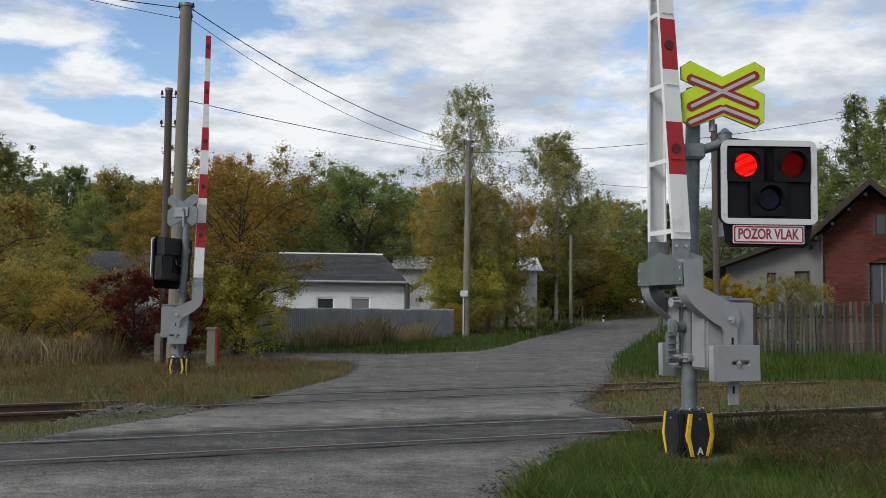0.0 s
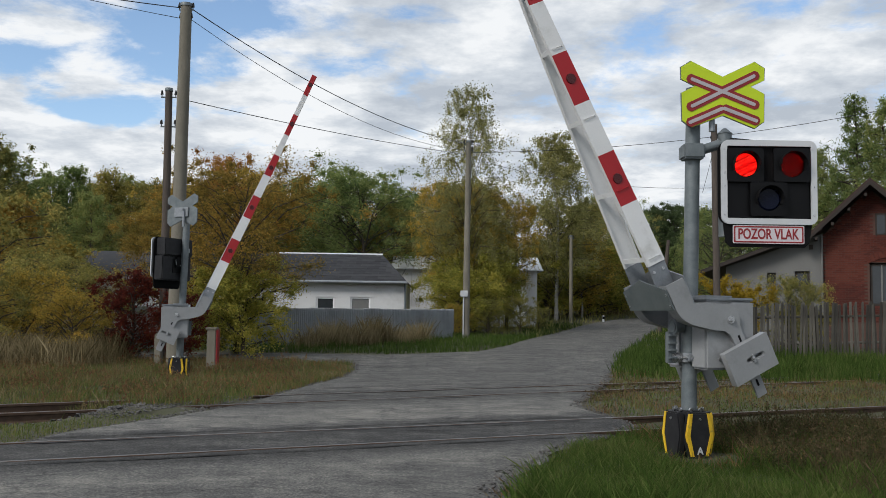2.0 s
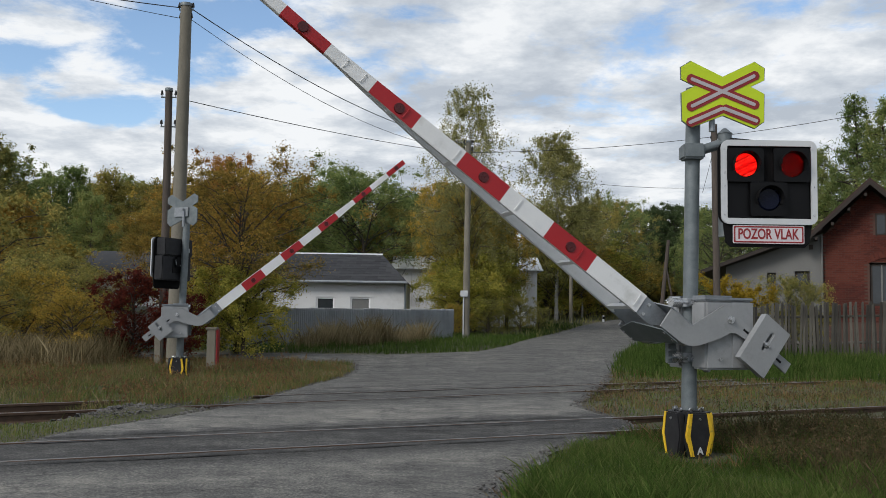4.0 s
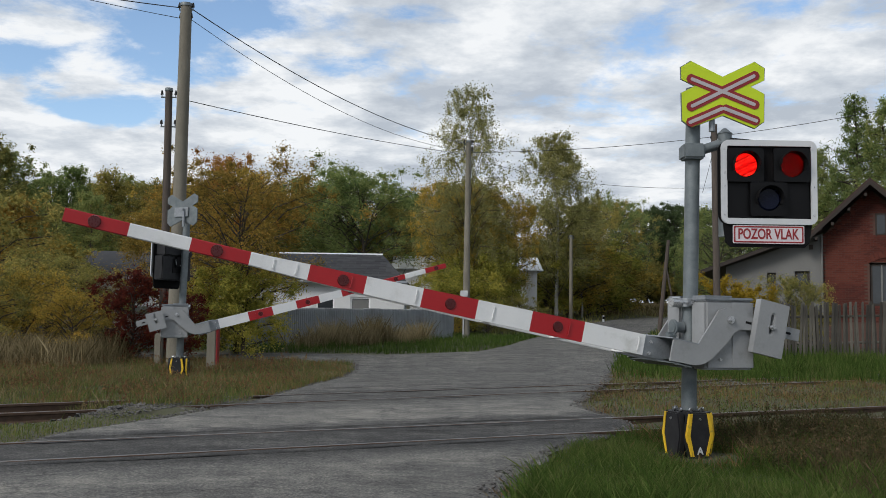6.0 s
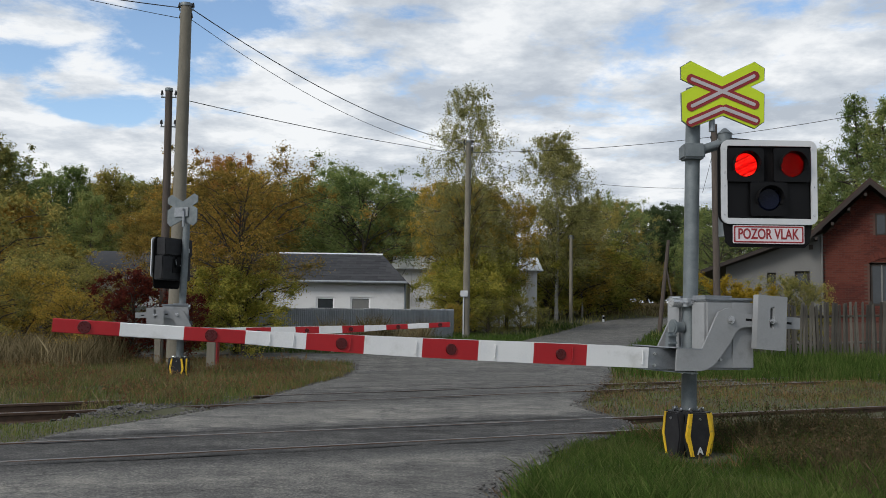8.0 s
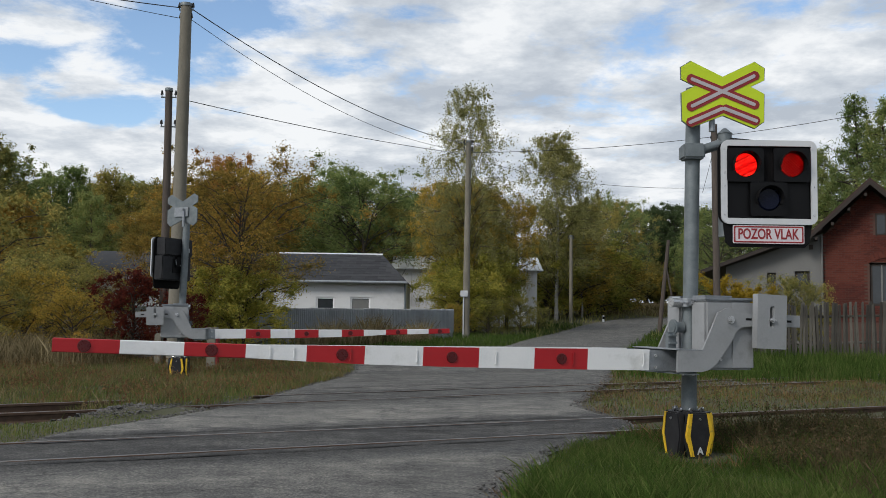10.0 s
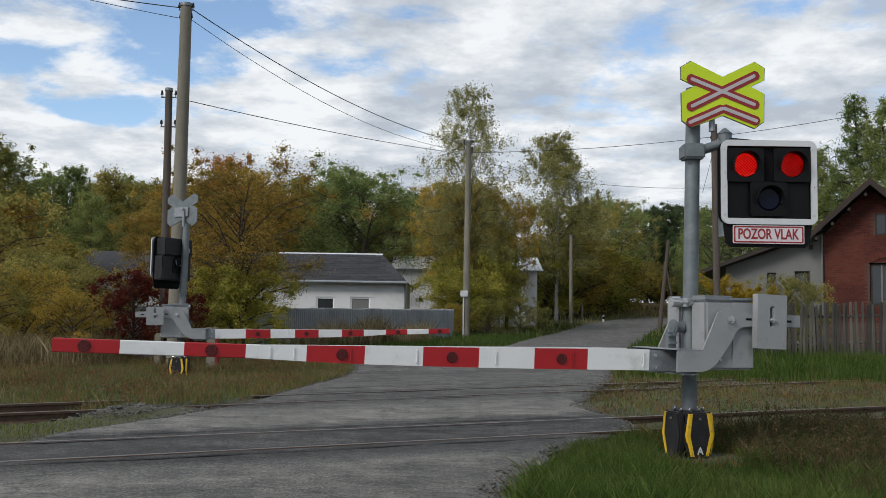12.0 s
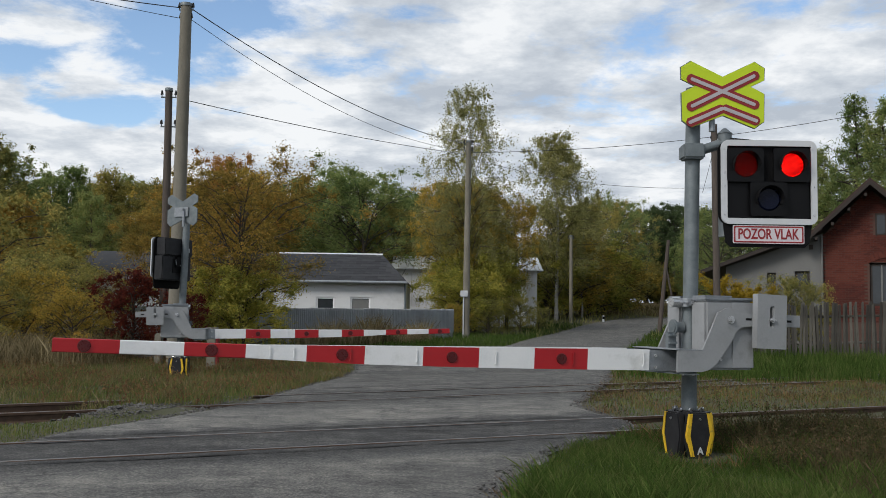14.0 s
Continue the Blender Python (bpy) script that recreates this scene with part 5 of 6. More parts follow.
delineator = thing("delineator_post", Matrix.Translation((11.3, 64.5, 0.86)), "small white roadside delineator post", "post")
bm = BM()
box(bm, (0, 0, 0.4), (0.14, 0.06, 0.9), bevel=0.02)
part("post", bm, M["frame_white"], delineator)
bm = BM()
box(bm, (0, -0.032, 0.68), (0.142, 0.01, 0.18))
part("band", bm, M["matt_black"], delineator)
gatepost = thing("gate_post", Matrix.Translation((19.2, 92, 1.1)), "dark gate post at the far field", "post")
bm = BM()
box(bm, (0, 0, 0.9), (0.4, 0.3, 2.0), bevel=0.02)
part("post", bm, M["old_wood"], gatepost)
boulder = thing("boulder", Matrix.Translation((-12.2, 25.4, 0.0)), "pale weathered boulder in the grass", "stone")
bm = BM()
bmesh.ops.create_icosphere(bm, subdivisions=3, radius=0.42)
for v in bm.verts:
    v.co *= 1 + 0.35 * noise.noise(v.co * 2.2)
    v.co.z *= 1.25
part("stone", bm, M["concrete"], boulder)

old_stub = thing("concrete_stub", Matrix.Translation((-7.62, 24.9, 0)), "short weathered concrete stub beside the pole", "post")
bm = BM()
box(bm, (0, 0, 0.40), (0.20, 0.20, 0.95), bevel=0.03)
part("stub", bm, M["concrete"], old_stub)

# ---- trees and bushes ----
def leaves(rng, centres, radii, per, size, droop=0.0, flat=0.55, corners=4):
    """Small leaves scattered round clump centres, their faces turned outwards and to the sky."""
    C = np.repeat(np.asarray(centres), per, axis=0)
    R = np.repeat(np.asarray(radii), per)[:, None]
    n = len(C)

    def unit(v):
        return v / (np.linalg.norm(v, axis=1)[:, None] + 1e-9)

    d = unit(rng.normal(size=(n, 3)))
    P = C + d * R * np.minimum(1.05, np.abs(rng.normal(0, 0.58, (n, 1)))) * np.array([1, 1, flat + 0.3])
    P[:, 2] -= droop * rng.random(n) * R[:, 0] * 2
    face = unit(0.55 * d + np.array([0, 0, 0.45]) + 0.55 * rng.normal(size=(n, 3)))
    a = rng.normal(size=(n, 3))
    a[:, 2] -= droop * 1.5
    a = unit(a - face * np.sum(a * face, axis=1)[:, None])
    b = np.cross(face, a)
    s = size * (0.6 + 0.8 * rng.random((n, 1)))
    a, b = a * s, b * s * 0.55
    if corners == 3:
        return np.stack([P - a, P + a * 0.6 - b * 1.1, P + a * 0.7 + b * 1.1], axis=1).reshape(-1, 3)
    return np.stack([P - a, P - b * 0.9, P + a, P + b], axis=1).reshape(-1, 3)


def quads_mesh(name, V, mat, k=4):
    n = len(V) // k
    me = bpy.data.meshes.new(name)
    me.vertices.add(k * n)
    me.vertices.foreach_set("co", np.asarray(V, dtype=np.float32).ravel())
    me.loops.add(k * n)
    me.loops.foreach_set("vertex_index", np.arange(k * n, dtype=np.int32))
    me.polygons.add(n)
    me.polygons.foreach_set("loop_start", np.arange(0, k * n, k, dtype=np.int32))
    me.update(calc_edges=True)
    me.validate()
    me.materials.append(mat)
    return me


def limb(V, F, a, b, r0, r1, seg=6):
    a, b = Vector(a), Vector(b)
    q = (b - a).to_track_quat("Z", "Y")
    i0 = len(V)
    for p, r in ((a, r0), (b, r1)):
        for k in range(seg):
            t = 2 * math.pi * k / seg
            V.append(p + q @ Vector((r * math.cos(t), r * math.sin(t), 0)))
    for k in range(seg):
        F.append((i0 + k, i0 + (k + 1) % seg, i0 + seg + (k + 1) % seg, i0 + seg + k))


def tree(name, label, seed, height, width, leaf, bark, style, n_limbs=14, per=170, size=0.11, clump=0.75, bare=0.0, base=0.2, corners=4):
    """A tree at the origin: tapered, bent trunk, limbs, twigs, and leaves round the twig ends.
    style: 'round', 'cone', 'birch' or 'pine' sets how far limbs reach at each height."""
    rng = np.random.default_rng(seed)
    rnd = random.Random(seed)
    b = thing(name, I4, label, "tree" if name.endswith("tree") else "bush")
    V, F = [], []
    steps = 9
    r_base = (height * 0.016 + 0.03) * (0.6 if style == "birch" else 1.0)
    pts = [Vector((0, 0, -0.15))]
    for i in range(1, steps + 1):
        k = i / steps
        pts.append(Vector((rnd.gauss(0, 0.012) * height * k, rnd.gauss(0, 0.012) * height * k, height * 0.97 * k)))
    for i in range(steps):
        limb(V, F, pts[i], pts[i + 1], r_base * (1 - 0.93 * i / steps), r_base * (1 - 0.93 * (i + 1) / steps), 8)
    stem_faces = len(F)

    def reach(k):
        u = (k - base) / (1 - base)
        if style == "round":
            return math.sqrt(max(0.03, 1 - (2 * u - 0.85) ** 2 / 1.45))
        if style == "cone":
            return 1.02 - 0.92 * u
        if style == "pine":
            return 0.55 + 0.45 * math.sin(math.pi * min(1, u * 1.1))
        return 0.08 + 0.92 * math.sin(math.pi * min(1, 0.10 + 0.62 * (1 - u) ** 0.8)) * (1 - 0.5 * u)

    ends, rad = [], []
    for i in range(n_limbs):
        k = base + (0.985 - base) * (i + rnd.random()) / n_limbs
        j = min(steps - 1, int(k * steps))
        f = k * steps - j
        p = pts[j].lerp(pts[j + 1], f)
        ang = i * 2.4 + rnd.random()
        L = width / 2 * reach(k) * (0.78 + 0.4 * rnd.random())
        up = {"round": 0.55, "cone": 0.15, "birch": 0.95, "pine": 0.25}[style] * L * (0.5 + rnd.random())
        mid = p + Vector((math.cos(ang) * L * 0.5, math.sin(ang) * L * 0.5, up * 0.75))
        end = p + Vector((math.cos(ang) * L, math.sin(ang) * L, up if style != "birch" else up * 0.7))
        r = (r_base * (1 - 0.9 * k) * 0.5 + 0.008) * (0.45 if style == "birch" else 1.0)
        limb(V, F, p, mid, r, r * 0.6, 5)
        limb(V, F, mid, end, r * 0.6, r * 0.2, 4)
        for t in range(4 if L > 0.8 else 2):
            q = p.lerp(mid, 0.5 + 0.5 * rnd.random()) if t < 1 else mid.lerp(end, rnd.random())
            e = q + Vector((rnd.gauss(0, 0.26), rnd.gauss(0, 0.26), rnd.gauss(0.12, 0.2))) * max(0.7, L * 0.9)
            limb(V, F, q, e, r * 0.3, 0.004, 3)
            if rnd.random() > bare:
                ends.append(e)
                rad.append(clump * (0.6 + 0.7 * rnd.random()) * (1.1 - 0.45 * k))
        if style == "birch":
            ends.append(mid)
            rad.append(clump * 0.7)
        if rnd.random() > bare:
            ends.append(end)
            rad.append(clump * (0.6 + 0.6 * rnd.random()) * (1.1 - 0.5 * k))
    ends.append(pts[-1])
    rad.append(clump * 0.35)
    wood = pydata("trunk", V, F, bark, True)
    if bark != M["bark"]:
        wood.materials.append(M["bark"])
        for f in wood.polygons[stem_faces:]:
            f.material_index = 1
    tr = new("trunk", wood)
    tr.parent = b
    cr = new("crown", quads_mesh("crown", leaves(rng, [tuple(e) for e in ends], rad, per, size, 0.35 if style == "birch" else 0.05, corners=corners), leaf, corners))
    cr.parent = b
    return b


def place(ob, x, y, scale=1.0, turn=0.0, sx=1.0, dz=0.0):
    ob.matrix_basis = Matrix.LocRotScale((x, y, ground_z(x, y) + dz), Euler((0, 0, radians(turn))), (scale * sx, scale * sx, scale))
    return ob


def again(ob, x, y, scale=1.0, turn=0.0, sx=1.0):
    return place(copy_thing(ob, I4), x, y, scale, turn, sx)


# models for the wood behind
oak = tree("deciduous_tree", "tall green broadleaf tree at the wood's edge", 11, 9.4, 7.0, LEAF["green"], M["bark"], "round", 44, 170, 0.058, 0.86, 0, 0.12, 3)
olive = tree("deciduous_tree", "tall olive and yellow autumn tree in the wood", 12, 9.4, 6.6, LEAF["olive"], M["bark"], "round", 44, 170, 0.058, 0.86, 0, 0.10, 3)
gold = tree("deciduous_tree", "golden-brown autumn tree at the wood's edge", 13, 8.8, 6.6, LEAF["gold"], M["bark"], "round", 44, 170, 0.058, 0.84, 0, 0.10, 3)
rust = tree("deciduous_tree", "rusty brown autumn tree in the wood", 14, 8.8, 6.6, LEAF["rust"], M["bark"], "round", 44, 170, 0.058, 0.84, 0, 0.10, 3)
maple = tree("maple_tree", "orange-red maple top rising over the other trees", 34, 9.0, 4.2, LEAF["maple"], M["bark"], "round", 34, 150, 0.055, 0.72, 0.05, 0.25, 3)
pine = tree("pine_tree", "dark green pine with a bare lower trunk", 15, 10.5, 5.0, LEAF["dark"], M["bark"], "pine", 24, 230, 0.075, 0.62, 0.05, 0.45, 3)
spruce = tree("conifer_tree", "tall yellow-green conifer with pointed top", 16, 10.5, 5.6, LEAF["green"], M["bark"], "cone", 84, 130, 0.050, 0.55, 0, 0.06, 3)
thicket = tree("woodland_bush", "dense green and brown bush under the trees", 17, 3.6, 4.6, LEAF["olive"], M["bark"], "round", 14, 80, 0.12, 0.75, 0, 0.02, 3)
dark_thicket = tree("woodland_bush", "shady dark green bush at the wood's edge", 18, 3.8, 4.8, LEAF["green"], M["bark"], "round", 14, 80, 0.12, 0.75, 0, 0.02, 3)
high_gold = tree("deciduous_tree", "golden autumn tree in front of the white shed", 19, 8.6, 6.2, LEAF["gold"], M["bark"], "round", 36, 150, 0.058, 0.80, 0.15, 0.22, 3)
slim = tree("slender_tree", "slender pale olive tree in the wood", 20, 9.6, 4.6, LEAF["olive"], M["bark"], "birch", 84, 66, 0.056, 0.50, 0.06, 0.10, 3)
slim_green = tree("slender_tree", "slender grey-green tree in the wood", 29, 9.8, 4.4, LEAF["green"], M["bark"], "birch", 84, 66, 0.056, 0.50, 0.06, 0.10, 3)
slim_gold = tree("slender_tree", "slender tree with amber autumn leaves in the wood", 35, 9.4, 4.8, LEAF["rust"], M["bark"], "birch", 84, 66, 0.056, 0.50, 0.06, 0.10, 3)
hedge = tree("field_hedge", "low dense hedge at the far end of the road", 33, 1.7, 5.6, LEAF["olive"], M["bark"], "round", 18, 60, 0.13, 0.7, 0, 0.0, 3)
# single trees and bushes nearer by
fruit = tree("fruit_tree", "spreading fruit tree with rusty yellow leaves and dark limbs", 21, 5.2, 5.2, LEAF["rust"], M["bark"], "round", 48, 250, 0.034, 0.60, 0.0, 0.18)
quince = tree("leafy_bush", "yellow-green leafy bush under the fruit tree", 22, 2.3, 2.9, LEAF["lime"], M["bark"], "round", 22, 270, 0.038, 0.48, 0.0, 0.05, 3)
birch = tree("birch_tree", "tall thin birch with sparse pale leaves", 23, 12.5, 5.4, LEAF["birch"], M["birch"], "birch", 84, 80, 0.044, 0.72, 0.08, 0.20, 3)
birch_full = tree("birch_tree", "birch with drooping olive foliage beside the road", 24, 11.6, 5.2, LEAF["birch"], M["birch"], "birch", 76, 120, 0.052, 0.74, 0.06, 0.10, 3)
sumac = tree("crimson_bush", "crimson-leaved bush by the concrete pole", 25, 2.3, 2.3, LEAF["crimson"], M["bark"], "round", 26, 130, 0.038, 0.42, 0.18, 0.05, 3)
shrub = tree("wild_bush", "wild bush with thinning olive leaves", 26, 3.0, 3.2, LEAF["olive"], M["bark"], "round", 26, 150, 0.038, 0.55, 0.2, 0.05, 3)
amber = tree("wild_bush", "wild bush with amber autumn leaves", 27, 2.6, 2.8, LEAF["gold"], M["bark"], "round", 26, 150, 0.038, 0.52, 0.2, 0.05, 3)
yellow_bush = tree("yellow_bush", "bright yellow autumn bush behind the pale fence", 28, 2.6, 3.0, LEAF["yellow"], M["bark"], "round", 18, 230, 0.040, 0.46, 0.0, 0.05, 3)
# kind, bearing (across / depth), depth, scale, turn, breadth
TREES = [
    (slim, -0.500, 40, 0.90, 0, 1.2), (slim_green, -0.478, 42, 0.84, 60, 1.2), (slim_gold, -0.470, 38, 0.62, 210, 1.2), (slim_green, -0.452, 54, 0.86, 150, 1.1), (slim_green, -0.430, 56, 0.92, 10, 1.1),
    (slim_green, -0.408, 58, 0.99, 200, 1.1), (slim, -0.388, 60, 0.92, 100, 1.1), (pine, -0.42, 66, 0.80, 10, 1.1), (slim, -0.365, 57, 0.97, 320, 1.0), (slim_green, -0.345, 60, 0.94, 40, 1.1),
    (slim, -0.325, 57, 0.90, 250, 1.2), (slim, -0.44, 50, 0.70, 80, 1.1), (slim_green, -0.385, 50, 0.74, 10, 1.1), (slim_green, -0.37, 68, 0.92, 200, 1.3), (slim_gold, -0.312, 60, 0.92, 120, 1.2),
    (gold, -0.275, 58, 0.90, 30, 1.0), (rust, -0.245, 57, 0.98, 250, 1.0), (maple, -0.237, 54, 1.05, 0, 1.0), (gold, -0.215, 55, 0.98, 20, 0.9), (slim, -0.295, 56, 0.84, 30, 1.2),
    (oak, -0.49, 62, 0.66, 10, 1.2), (olive, -0.45, 64, 0.66, 100, 1.2), (oak, -0.40, 66, 0.66, 200, 1.2), (olive, -0.35, 66, 0.68, 300, 1.2), (amber, -0.43, 40, 1.3, 80, 1.0),
    (gold, -0.19, 58, 0.87, 300, 1.1), (oak, -0.15, 62, 0.92, 160, 1.2), (oak, -0.105, 60, 1.01, 20, 1.2), (oak, -0.07, 64, 0.89, 290, 1.1),
    (pine, -0.035, 66, 0.85, 60, 1.2), (gold, -0.055, 60, 0.75, 10, 0.9), (gold, 0.005, 60, 0.95, 330, 0.95), (olive, 0.035, 62, 0.92, 90, 0.9),
    (high_gold, 0.050, 52, 0.86, 140, 0.85), (high_gold, 0.070, 51.5, 0.84, 240, 0.72), (high_gold, 0.012, 51, 0.9, 60, 0.85), (high_gold, 0.030, 50, 0.72, 200, 0.8),
    (olive, 0.115, 68, 0.80, 45, 0.95), (rust, 0.135, 74, 0.76, 145, 1.0), (olive, 0.160, 76, 0.92, 225, 1.0), (oak, 0.188, 82, 1.02, 20, 0.9), (gold, 0.172, 86, 1.02, 80, 1.0), (olive, 0.203, 90, 0.92, 150, 0.9),
    (pine, 0.222, 104, 1.02, 0, 1.1), (pine, 0.238, 106, 1.10, 60, 1.2), (pine, 0.252, 104, 1.04, 130, 1.2), (pine, 0.266, 106, 1.08, 250, 1.1), (oak, 0.231, 112, 0.80, 30, 1.2), (oak, 0.256, 112, 0.82, 110, 1.3),
    (olive, 0.213, 108, 0.84, 210, 1.1), (pine, 0.29, 98, 1.0, 200, 1.2), (oak, 0.285, 94, 0.80, 75, 1.2), (oak, 0.31, 90, 0.86, 175, 1.2),
    (spruce, 0.412, 60, 1.16, 40, 0.95), (spruce, 0.453, 58, 1.46, 140, 0.78), (spruce, 0.488, 56, 1.42, 260, 0.85), (spruce, 0.435, 66, 1.05, 90, 1.2), (oak, 0.30, 74, 0.86, 100, 1.1), (oak, 0.40, 66, 0.90, 10, 1.0), (spruce, 0.36, 74, 0.80, 80, 1.1),
    (pine, 0.325, 80, 0.86, 280, 1.1),
    (birch, 0.028, 49.0, 1.04, 0, 1.0), (birch, 0.006, 53.0, 0.66, 120, 1.0), (birch_full, 0.124, 66, 1.16, 0, 1.05), (birch_full, 0.152, 70, 0.80, 140, 0.9),
    (fruit, -0.222, 29.8, 1.00, 0, 1.0), (fruit, -0.285, 33.5, 0.86, 130, 0.9), (quince, -0.215, 28.8, 1.00, 0, 1.0), (quince, -0.245, 29.2, 0.70, 100, 1.0),
    (sumac, -0.335, 26.4, 1.00, 0, 1.0), (sumac, -0.282, 25.9, 0.75, 90, 0.9),
    (shrub, -0.385, 29.0, 0.75, 0, 1.0), (amber, -0.455, 27.5, 0.88, 0, 1.0), (shrub, -0.425, 30, 0.90, 80, 1.0), (amber, -0.485, 30, 0.95, 140, 1.0), (shrub, -0.50, 26, 0.80, 230, 1.0),
    (amber, -0.40, 26.5, 0.62, 200, 1.1), (shrub, -0.36, 30.5, 0.62, 300, 1.0), (shrub, -0.50, 34, 1.60, 20, 1.1),
    (yellow_bush, 0.318, 33.5, 0.85, 0, 0.95), (yellow_bush, 0.300, 34.5, 0.72, 100, 0.9), (shrub, 0.375, 34.0, 0.80, 40, 0.8), (shrub, 0.400, 34.5, 0.72, 170, 0.8),
    (dark_thicket, 0.243, 37.5, 0.22, 0, 0.8), (dark_thicket, 0.258, 36.5, 0.20, 120, 0.8), (shrub, 0.085, 47.5, 0.55, 0, 1.1), (shrub, 0.105, 50, 0.40, 90, 1.1),
    (birch_full, 0.020, 50.5, 0.66, 70, 1.3), (birch_full, 0.046, 50, 0.60, 200, 1.1), (quince, 0.018, 47.0, 1.15, 150, 1.2),
    (oak, -0.130, 57, 0.86, 210, 1.2), (oak, -0.088, 56, 0.90, 120, 1.2), (oak, -0.165, 58, 0.80, 300, 1.1), (olive, -0.055, 58, 0.72, 70, 1.0), (amber, 0.195, 78, 1.5, 10, 1.2),
    (thicket, -0.125, 66, 1.25, 15, 1.2), (thicket, -0.085, 68, 1.25, 95, 1.2), (thicket, 0.120, 72, 1.05, 35, 1.1), (thicket, 0.150, 77, 1.15, 205, 1.1), (thicket, 0.176, 78, 0.9, 285, 1.1),
    (quince, 0.112, 68, 1.70, 260, 1.2), (amber, 0.138, 70, 1.90, 60, 1.2), (quince, 0.160, 74, 2.00, 330, 1.2),
    (quince, 0.036, 49.5, 1.60, 200, 0.9), (quince, 0.046, 51.0, 1.70, 90, 0.70), (birch_full, 0.062, 51.5, 0.52, 10, 1.1),
    (shrub, 0.05, 45.5, 0.50, 210, 1.0), (amber, 0.012, 44.5, 0.50, 30, 1.0),
]
rnd = random.Random(31)
for k in range(20):
    bear = -0.52 + 0.053 * k
    TREES.append((thicket if k % 3 else dark_thicket, bear, 66 + 22 * rnd.random() + (24 if 0.16 < bear < 0.36 else 0), 0.95 + 0.5 * rnd.random(), 360 * rnd.random(), 1.2))
for bear, y in ((0.13, 100), (0.17, 106), (0.20, 112), (0.235, 108), (0.26, 112), (0.29, 106), (0.32, 100), (0.35, 96), (0.10, 92), (0.07, 88), (0.085, 96), (0.115, 90), (0.15, 98), (0.185, 118), (0.22, 120), (0.25, 122), (0.28, 118)):
    TREES.append((thicket, bear, y, 1.1 + 0.3 * rnd.random(), 360 * rnd.random(), 1.5))
for k in range(13):
    TREES.append((hedge, 0.05 + 0.025 * k, 99 + 7 * rnd.random(), 0.95 + 0.3 * rnd.random(), 360 * rnd.random(), 1.0))
# the field beyond the bend stays open
TREES = [t for t in TREES if not (t[0] in (thicket, dark_thicket, hedge) and 0.185 < t[1] < 0.29 and t[2] < 103)]
used = []
for kind, bear, y, s, turn, sx in TREES:
    if kind in used:
        again(kind, bear * y, y, s, turn, sx)
    else:
        used.append(kind)
        place(kind, bear * y, y, s, turn, sx)


# ---- grasses ----
def blades(name, label, seed, n, area, keep, height, width, mat, lean=0.35, cat="grass", tuft=0.0):
    """Grass blades as narrow bent leaves, scattered over area (x0, x1, y0, y1) where keep(x, y) holds."""
    rng = np.random.default_rng(seed)
    x0, x1, y0, y1 = area
    X, Y = rng.uniform(x0, x1, n), rng.uniform(y0, y1, n)
    if tuft:
        k = max(1, n // 24)
        cx, cy = rng.uniform(x0, x1, k), rng.uniform(y0, y1, k)
        j = rng.integers(0, k, n)
        X, Y = cx[j] + rng.normal(0, tuft, n), cy[j] + rng.normal(0, tuft, n)
    ok = np.array([keep(x, y) for x, y in zip(X, Y)])
    X, Y = X[ok], Y[ok]
    n = len(X)
    Z = np.array([ground_z(x, y) for x, y in zip(X, Y)]) - 0.01
    patch = np.array([0.62 + 0.75 * max(0, min(1, 0.5 + noise.noise((x * 0.9, y * 0.9, 3)))) for x, y in zip(X, Y)])
    h = rng.uniform(height[0], height[1], n) * patch
    a = rng.uniform(0, 2 * math.pi, n)
    w = width * (0.6 + 0.8 * rng.random(n))
    P = np.stack([X, Y, Z], 1)
    side = np.stack([np.cos(a), np.sin(a), 0 * a], 1) * w[:, None]
    d = np.stack([-np.sin(a), np.cos(a), 0 * a], 1) * (lean * h * rng.normal(0.6, 0.6, n))[:, None]
    up = np.stack([0 * h, 0 * h, h], 1)
    V = np.stack([P - side, P + side, P + up * 0.6 + d * 0.53 + side * 0.6, P + up + d], 1).reshape(-1, 3)
    ob = new(name, quads_mesh(name, V, mat))
    return tagged(ob, label, cat, kind="stuff")


def off_road(m=0.05):
    return lambda x, y: not on_road(x, y, m)


def verge(x, y):
    l, r = road_edges(y)
    return x > r + 0.10 + 0.15 * noise.noise((y * 2, 1, 1)) and track_offset(x, y, 0) < -1.0 and math.hypot(x - 2.75, y - 9.90) > 0.50


def edge_strip(x, y):
    """The crumbled edge of the road before the barrier."""
    l, r = road_edges(y)
    return r - 0.10 + 0.12 * noise.noise((y * 3, 4, 1)) < x < r + 0.28 and track_offset(x, y, 0) < -0.9


def west(x, y):
    """West of the road, behind the second track."""
    o = track_offset(x, y, 1)
    return not on_road(x, y, 0.30 * noise.noise((x * 1.5, y * 1.5, 9))) and (o > 0.85 or (x > -5.5 and o > -0.5 + 0.5 * noise.noise((x * 1.2, y * 1.2, 4))))


def east(x, y):
    """East of the road, clear of the first track."""
    return not on_road(x, y, 0.30 * noise.noise((x * 1.5, y * 1.5, 9))) and (track_offset(x, y, 0) < -0.95 or track_offset(x, y, 0) > 0.95) and abs(abs(track_offset(x, y, 1)) - 0.66) > 0.12


def bed(x, y):
    """On the track beds, but for the rails themselves."""
    return not on_road(x, y, 0.1) and all(abs(track_offset(x, y, k) + 0.66) > 0.35 and abs(track_offset(x, y, k) - 0.66) > 0.09 for k in (0, 1))


